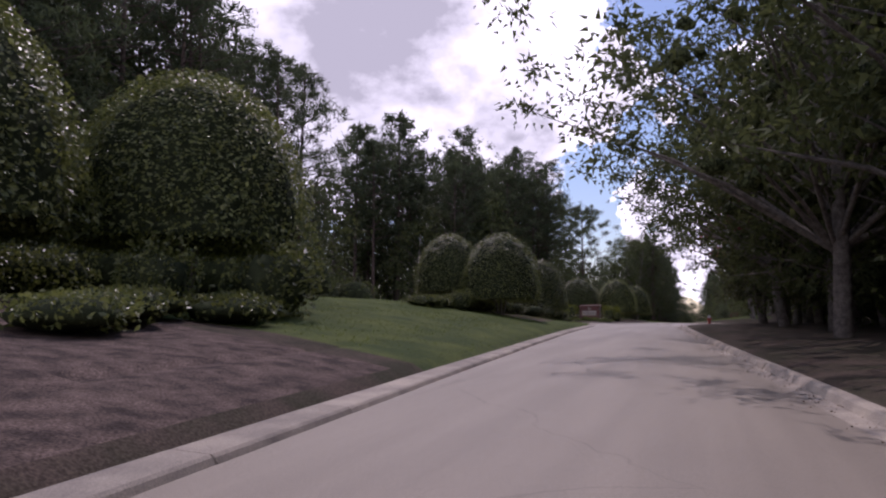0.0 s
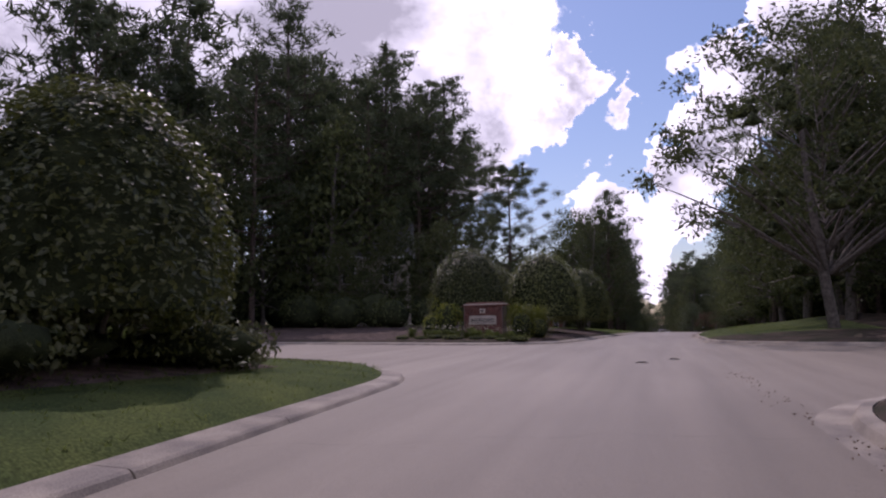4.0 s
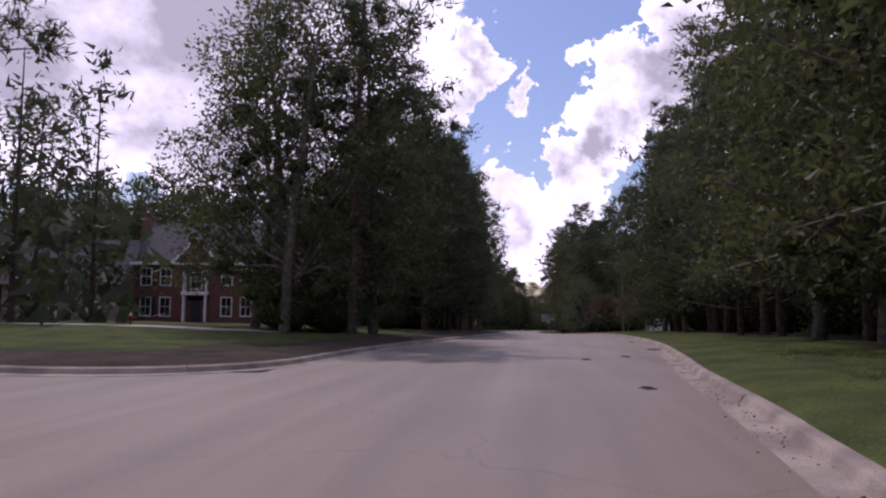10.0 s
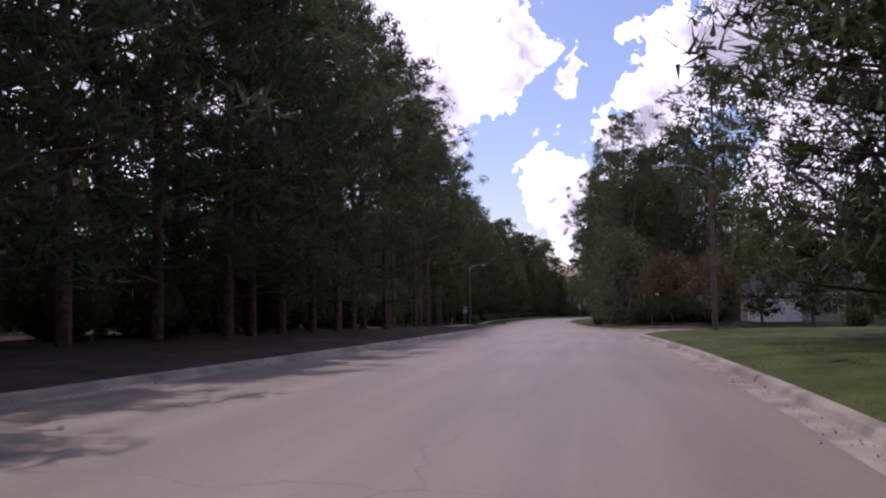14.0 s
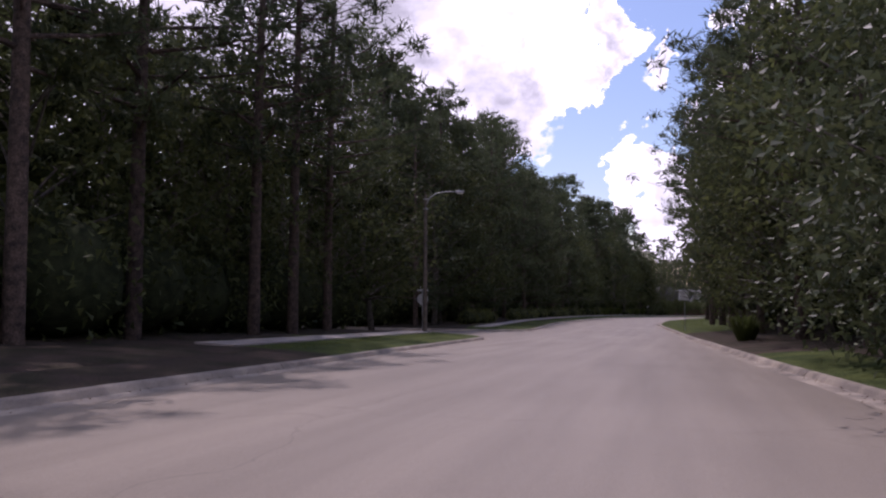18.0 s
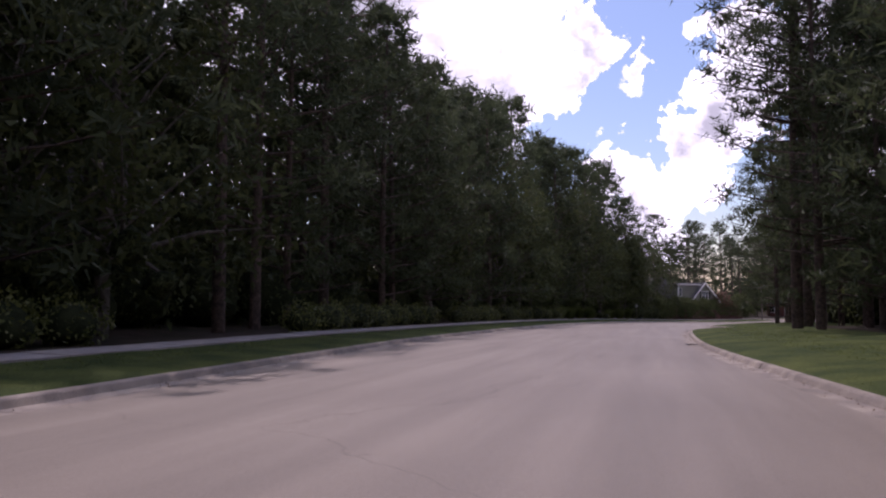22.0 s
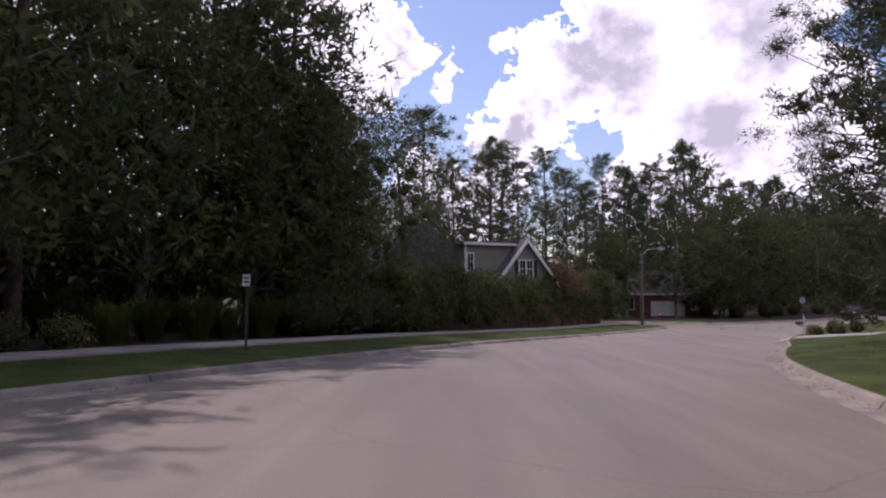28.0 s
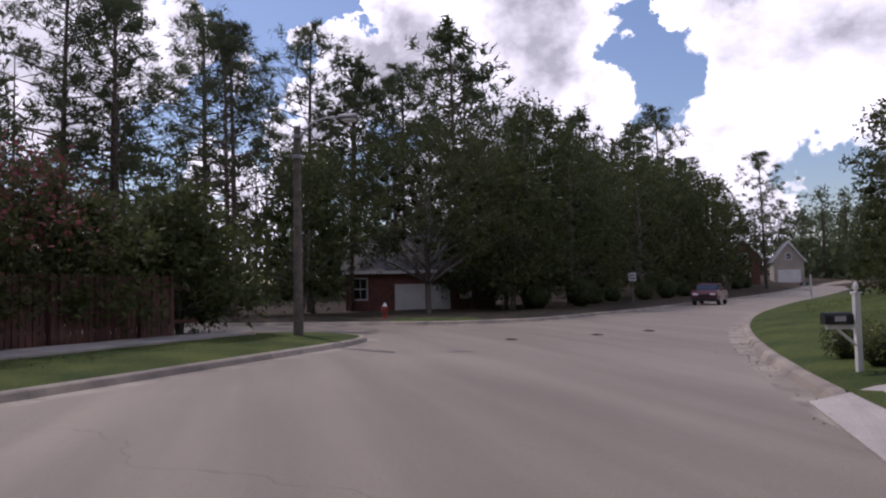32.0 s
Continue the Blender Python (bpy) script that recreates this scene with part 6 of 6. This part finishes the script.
def colonial(x, y, turn):
    z = float(height(x, y)[0])
    root = thing("brick_house", pose(x, y, z - 0.1, 0, 0, turn), "two-storey red brick house with white trim and a small front gable", "house", "houses")
    w, d, h = 12.6, 8.5, 6.0
    part("wall", box(-w / 2, 0, -0.6, w / 2, d, h), BRICK, root, "red brick walls")
    gable_roof(root, w, d, h, 4.2, 0.35, SHINGLE, True, -w / 2, 0)
    for side in (-1, 1):
        bm = prism([(0, h), (d, h), (d / 2, h + 4.15)], -0.1, 0.1)
        bmesh.ops.transform(bm, verts=bm.verts, matrix=Matrix(((0, 1, 0, side * (w / 2 - 0.12)), (1, 0, 0, 0), (0, 0, 1, 0), (0, 0, 0, 1))))
        part("gable", bm, BRICK, root)
    part("cornice", box(-w / 2 - 0.2, -0.38, h - 0.28, w / 2 + 0.2, -0.02, h - 0.02, 0.02), WHITE, root, "white painted cornice")
    # front gable over the door
    part("front_gable", prism([(-1.9, h - 0.02), (1.9, h - 0.02), (0, h + 2.0)], -0.42, 3.0), BRICK, root)
    for d_ in (-1, 1):
        part("rake_board", prism([(d_ * 2.25, h - 0.2), (0, h + 2.15), (0, h + 2.42), (d_ * 2.45, h - 0.1)], -0.62, -0.43), WHITE, root)
    part("portico", join(box(-1.15, -0.5, 0, -0.95, -0.05, 5.2), box(0.95, -0.5, 0, 1.15, -0.05, 5.2), box(-1.3, -0.6, 2.75, 1.3, -0.02, 3.1, 0.02)), WHITE, root, "white two-storey door surround")
    part("arch", join(*[box(0.75 * math.cos(a) - 0.11, -0.45, 4.9 + 0.75 * math.sin(a) - 0.11, 0.75 * math.cos(a) + 0.11, -0.05, 4.9 + 0.75 * math.sin(a) + 0.11) for a in np.linspace(0, math.pi, 11)]), WHITE, root)
    door = part("door", box(-0.5, -0.08, 0.1, 0.5, -0.01, 2.2, 0.02), SHUTTER, root, "dark panelled front door")
    part("transom", box(-0.75, -0.07, 2.25, 0.75, -0.01, 2.6), GLASS, root)
    window(root, 0, 3.4, 1.0, 1.5)
    for c in (-4.9, -3.0, 3.0, 4.9):
        window(root, c, 3.75, 0.95, 1.6, shutters=abs(c) > 4 and c < 0)
        window(root, c, 0.75, 0.95, 1.75, shutters=abs(c) > 4 and c < 0)
    part("chimney", join(box(-w / 2 - 0.7, 3.4, -0.5, -w / 2 - 0.02, 4.9, h + 5.0), box(-w / 2 - 0.78, 3.3, h + 5.0, -w / 2 + 0.06, 5.0, h + 5.2)), BRICK, root, "brick chimney")
    part("doorstep", join(box(-1.4, -1.5, -0.5, 1.4, -0.01, 0.1), box(-1.6, -2.0, -0.5, 1.6, -1.5, -0.08)), CONCRETE, root)


def cottage(x, y, turn, w, d, h, rise, wall, label, front, dormers=(), garage=None, along_x=True, name="house"):
    """A plain house: walls, pitched roof, windows on the front, dormers, a garage door."""
    z = float(height(x, y)[0])
    root = thing(name, pose(x, y, z - 0.1, 0, 0, turn), label, "house", "houses")
    part("wall", box(-w / 2, 0, -1.2, w / 2, d, h), wall, root)
    gable_roof(root, w, d, h, rise, 0.35, SHINGLE, along_x, -w / 2, 0)
    if along_x:
        for side in (-1, 1):
            bm = prism([(0, h), (d, h), (d / 2, h + rise - 0.04)], -0.1, 0.1)
            bmesh.ops.transform(bm, verts=bm.verts, matrix=Matrix(((0, 1, 0, side * (w / 2 - 0.12)), (1, 0, 0, 0), (0, 0, 1, 0), (0, 0, 0, 1))))
            part("gable", bm, wall, root)
    else:
        gable_wall(root, w, h, rise - 0.04, 0.02, 0.22, wall, -w / 2)
        gable_wall(root, w, h, rise - 0.04, d - 0.22, d - 0.02, wall, -w / 2)
        for d_ in (-1, 1):
            part("rake_board", prism([(d_ * (w / 2 + 0.35), h - 0.35 * rise / (w / 2) - 0.16), (0, h + rise - 0.16), (0, h + rise + 0.2), (d_ * (w / 2 + 0.35), h - 0.35 * rise / (w / 2) + 0.18)], -0.42, -0.36), WHITE, root)
    part("fascia", box(-w / 2 - 0.3, -0.4, h - 0.26, w / 2 + 0.3, -0.36, h - 0.06), WHITE, root) if along_x else None
    for fx, fz, fw, fh, sh in front:
        window(root, fx, fz, fw, fh, shutters=sh)
    for dx in dormers:
        part("dormer", prism([(dx - 0.75, h + 0.6), (dx + 0.75, h + 0.6), (dx + 0.75, h + 2.0), (dx, h + 2.75), (dx - 0.75, h + 2.0)], 0.5, 3.2), WHITE, root, "white dormer with a pointed roof")
        window(root, dx, h + 0.95, 0.7, 1.05, 0.49)
        for d_ in (-1, 1):
            part("dormer_roof", prism([(dx + d_ * 0.95, h + 1.85), (dx, h + 2.8), (dx, h + 2.95), (dx + d_ * 1.05, h + 1.9)], 0.35, 3.4), SHINGLE, root)
    if garage:
        gx, gw, gh = garage
        door = part("garage_door", box(gx - gw / 2, -0.05, 0.05, gx + gw / 2, -0.005, gh), WHITE, root, "white panelled garage door")
        for r in range(4):
            for c in range(4):
                part("door_panel", box(gx - gw / 2 + gw / 4 * c + 0.08, -0.065, 0.12 + (gh - 0.1) / 4 * r, gx - gw / 2 + gw / 4 * (c + 1) - 0.08, -0.051, 0.05 + (gh - 0.1) / 4 * (r + 1) - 0.03), WHITE, door)
        part("door_trim", join(box(gx - gw / 2 - 0.14, -0.07, 0, gx - gw / 2 - 0.004, -0.01, gh + 0.14), box(gx + gw / 2 + 0.004, -0.07, 0, gx + gw / 2 + 0.14, -0.01, gh + 0.14), box(gx - gw / 2, -0.07, gh + 0.004, gx + gw / 2, -0.01, gh + 0.14)), WHITE, root)
    return root


colonial(-31.2, 185.6, 8)
cottage(-22.0, 190.0, 8, 6.4, 8, 3.2, 5.2, BRICK, "brick garage wing with white dormers under a steep roof", [(1.8, 0.9, 0.9, 1.4, False)], (-1.2, 1.4), (-1.2, 2.6, 2.2))
cottage(-47.5, 188.0, 6, 12.5, 8, 4.2, 4.6, TANSIDING, "neighbouring house with a broad grey roof", [(-3.6, 1.2, 0.95, 1.5, False), (-1.9, 1.2, 0.95, 1.5, False)], ())
cottage(-27.5, 101.0, 20, 11, 9, 6.2, 3.4, TANSIDING, "tan house half hidden behind the pines", [(-3.6, 3.8, 1.0, 1.6, False), (0, 3.8, 1.0, 1.6, False), (3.6, 3.8, 1.0, 1.6, False), (3.6, 0.9, 1.0, 1.7, False)], ())
cottage(27.0, 250.0, -12, 11, 8, 3.0, 3.6, TANSIDING, "tan house with a garage beyond the side street", [(3.2, 1.0, 1.0, 1.4, True)], (1.5,), (-2.4, 4.6, 2.2))
cottage(-29.0, 315.0, 32, 10, 8, 5.6, 3.2, TANSIDING, "pale house seen between tree trunks", [(-3, 3.4, 1.0, 1.5, False), (0, 0.9, 1.0, 1.7, False), (3, 0.9, 1.0, 1.7, False)], ())
cottage(29.5, 456.5, -20, 10.5, 8, 2.9, 2.6, BRICK, "brick house with a white garage door and a porch", [(-4.2, 0.9, 0.9, 1.4, False), (3.4, 0.9, 1.0, 1.4, False)], (), (0.2, 3.6, 1.75))
cottage(90.5, 499.0, -36, 4.6, 7, 4.6, 2.6, BRICK, "dark brick gabled house with white porch columns", [(0.0, 3.3, 1.2, 1.4, False), (-0.7, 0.2, 0.5, 2.3, False), (0.6, 0.2, 0.5, 2.3, False)], (), None, False)
cottage(104.7, 505.5, -36, 4.6, 8, 3.9, 3.0, TANSIDING, "pale gabled house with a white garage door", [(0, 4.0, 0.7, 0.9, False)], (), (0.0, 3.2, 2.1), False)


def gable_house():
    """The clapboard house above the fence: a front gable and a long dormer to its left."""
    x, y, turn = 9.55, 425.0, 27.0
    z = float(height(x, y)[0])
    root = thing("clapboard_house", pose(x, y, z, 0, 0, turn), "grey-green clapboard house with a white-trimmed front gable and dormer", "house", "houses")
    h, rise, w, d = 3.3, 3.1, 5.2, 9.0
    part("wall", box(-w / 2, 0, -0.8, w / 2, d, h), SIDING, root)
    gable_roof(root, w, d, h, rise, 0.3, SHINGLE, False, -w / 2, 0)
    gable_wall(root, w, h, rise - 0.04, 0.02, 0.2, SIDING, -w / 2)
    for k in range(18):
        zz = h + k * 0.16
        half = (w / 2) * (1 - (k * 0.16) / rise) - 0.12
        if half > 0.1:
            part("clapboard", box(-half, -0.022, zz, half, 0.018, zz + 0.145), SIDING, root)
    for d_ in (-1, 1):
        part("rake_board", prism([(d_ * (w / 2 + 0.3), h - 0.5), (0, h + rise - 0.14), (0, h + rise + 0.2), (d_ * (w / 2 + 0.34), h - 0.2)], -0.36, -0.29), WHITE, root, "white rake board")
    for cx in (-0.31, 0.31):
        window(root, cx, h + 0.35, 0.5, 1.25, -0.02)
    for cx in (-0.86, 0.86):
        part("shutter", box(cx - 0.15, -0.06, h + 0.3, cx + 0.15, -0.025, h + 1.62, 0.01), SHUTTER, root, "dark shutter")
    part("dormer", box(-4.6, 1.0, 1.8, -0.6, 6.6, h + rise - 0.25), SIDING, root)
    for k in range(26):
        part("clapboard", box(-4.6, 0.975, 2.0 + k * 0.16, -0.7 - max(0.0, 0.18 * (18 - k) * 0.75 - 0.4) * 0.0, 0.998, 2.0 + k * 0.16 + 0.145), SIDING, root)
    part("dormer_roof", prism([(-4.9, h + rise - 0.3), (-0.1, h + rise - 0.05), (-0.1, h + rise + 0.1), (-4.9, h + rise - 0.14)], 0.7, 7.0), SHINGLE, root)
    part("eave_trim", join(box(-4.92, 0.66, h + rise - 0.34, -0.3, 0.72, h + rise - 0.16), box(-4.72, 0.96, 1.8, -4.56, 1.02, h + rise - 0.3)), WHITE, root, "white eave and corner boards")
    part("main_roof", prism([(-11.6, 3.4), (-4.62, 3.4), (-4.62, 5.9), (-7.0, 7.7), (-8.3, 7.7)], 2.4, 9.0), SHINGLE, root, "dark shingled main roof")
    part("side_wall", box(-11.3, 2.5, -0.8, -4.61, 8.8, 3.4), SIDING, root)
    win = window(root, -4.25, h + 0.9, 0.45, 1.2, 0.985)


gable_house()


# ---- car on the far stretch ----
def car():
    x, y, z = on_road(464.5, -4.0)
    root = thing("car", pose(x, y, z, 0, 0, -46.0), "dark red car with pale windows on the far stretch of road", "car")
    side = [(-2.2, 0.42), (-2.25, 0.75), (-2.05, 0.95), (-1.15, 1.02), (1.0, 1.02), (1.55, 0.98), (2.15, 0.9), (2.2, 0.45), (2.0, 0.28), (-2.0, 0.28)]

    def along_y(bm):
        bmesh.ops.transform(bm, verts=bm.verts, matrix=Matrix.Rotation(radians(90), 4, "Z"))
        return bm
    body = prism(side, -0.86, 0.86)
    bmesh.ops.bevel(body, geom=body.edges[:], offset=0.06, segments=2, affect="EDGES")
    part("body", along_y(body), PAINT, root)
    cab = prism([(-1.15, 1.0), (-0.55, 1.42), (0.75, 1.44), (1.6, 1.0)], -0.72, 0.72)
    bmesh.ops.bevel(cab, geom=cab.edges[:], offset=0.07, segments=2, affect="EDGES")
    part("cabin_glass", along_y(cab), GLASS, root, "dark car windows")
    roof = prism([(-0.6, 1.40), (-0.5, 1.46), (0.7, 1.48), (0.85, 1.42)], -0.66, 0.66)
    part("roof", along_y(roof), PAINT, root)
    for px in (-1.35, 1.35):
        for sy in (-1, 1):
            wheel = part("wheel", rod((sy * 0.68, px, 0.32), (sy * 0.88, px, 0.32), 0.32, None, 18), RUBBER, root)
            part("rim", rod((sy * 0.87, px, 0.32), (sy * 0.895, px, 0.32), 0.2, None, 14), STEEL, wheel)
    for sy in (-1, 1):
        part("headlight", box(sy * 0.55 - 0.18, -2.235, 0.66, sy * 0.55 + 0.18, -2.1, 0.82, 0.03), LAMPGLASS, root, "clear headlight")
        part("tail_light", box(sy * 0.62 - 0.15, 2.1, 0.7, sy * 0.62 + 0.15, 2.21, 0.84, 0.03), RED, root)
        part("mirror", box(sy * 0.93 - 0.08, -0.98, 0.98, sy * 0.93 + 0.08, -0.85, 1.1, 0.02), PAINT, root)
    part("bumper", box(-0.8, -2.3, 0.34, 0.8, -2.18, 0.52, 0.03), BLACK, root)
    part("grille", box(-0.32, -2.262, 0.6, 0.32, -2.2, 0.76, 0.02), BLACK, root)


car()


# ---- grass blades on the nearer lawns: too many to count ----
def blades():
    g = np.random.default_rng(17)
    specs = [(14, 62, -14, -4.2, 9000, 0.16), (98, 117, -12, -4.3, 6000, 0.16), (86, 130, 2.6, 7, 5000, 0.12), (130, 205, 2.8, 6, 5000, 0.12),
             (208, 222, 4.5, 12, 2500, 0.12), (292, 345, 4.0, 8, 4000, 0.11), (362, 428, 4.5, 9, 5000, 0.11), (296, 430, -12.8, -9.6, 7000, 0.11), (256, 276, -11, -8.6, 2500, 0.12), (430, 452, 2.4, 9, 3000, 0.11),
             (78, 92, -14, -6, 1500, 0.2)]
    vs, fs, o = [], [], 0
    for s0, s1, l0, l1, n, h in specs:
        s, l = g.uniform(s0, s1, n), g.uniform(l0, l1, n)
        x, y = place(s, l)
        d = pavement(x, y)[0]
        ok = d > 0.28
        x, y = x[ok], y[ok]
        z = height(x, y)
        n = len(x)
        p = np.stack([x, y, z], 1)
        for k in range(2):
            a = g.uniform(0, 2 * math.pi, n)
            side = np.stack([np.cos(a), np.sin(a), np.zeros(n)], 1) * 0.013
            tip = np.stack([g.normal(0, 0.05, n), g.normal(0, 0.05, n), 0.36 * h * g.uniform(0.6, 1.3, n)], 1)
            off = np.stack([g.normal(0, 0.03, n), g.normal(0, 0.03, n), np.zeros(n)], 1)
            vs.append(np.stack([p + off - side, p + off + side, p + off + tip], 1).reshape(-1, 3))
            i = np.arange(n) * 3 + o
            fs.append(np.stack([i, i + 1, i + 2], 1))
            o += n * 3
    ob = mesh_object("lawn_grass", np.concatenate(vs), np.concatenate(fs), BLADE)
    tagged(ob, "short blades of mown grass on the lawns and verges", "grass", kind="stuff")


blades()


# ---- fallen leaves and pine straw along the gutters and beds ----
def litter():
    g = np.random.default_rng(23)
    pts = []
    for s0, s1, side, n in ((0, 62, 1, 1400), (90, 225, 1, 2600), (240, 350, 1, 1500), (150, 275, -1, 1800), (290, 420, -1, 1400), (360, 440, 1, 1200)):
        s = g.uniform(s0, s1, n)
        clump = 0.5 + 0.5 * np.sin(s * 0.9) * np.sin(s * 0.37 + 1)
        s = s[g.uniform(0, 1, n) < 0.25 + 0.75 * clump]
        edge = np.interp(s, *(RIGHT if side > 0 else LEFT))
        off = -np.abs(g.normal(0, 0.22, len(s))) - 0.05
        x, y = place(s, edge + side * off)
        ok = pavement(x, y)[0] < -0.04
        z = along(x, y)[2] + 0.02
        pts.append(np.stack([x, y, z], 1)[ok])
    p = np.concatenate(pts)
    global rng
    rng = np.random.default_rng(24)
    flat = g.normal(0, 1, (len(p), 3)) * (1, 1, 0.12)
    v, f = slips(p, 0.017, 0.6, spread=0.0, along_dir=flat)
    ob = mesh_object("leaf_litter", v, f, LITTER)
    tagged(ob, "brown fallen leaves and pine straw in the gutters", "leaf litter", kind="stuff")


litter()

# the patterns from which the plants were copied are not part of the place
for proto in PROTOS:
    for ob in (*proto.children_recursive, proto):
        bpy.data.objects.remove(ob)
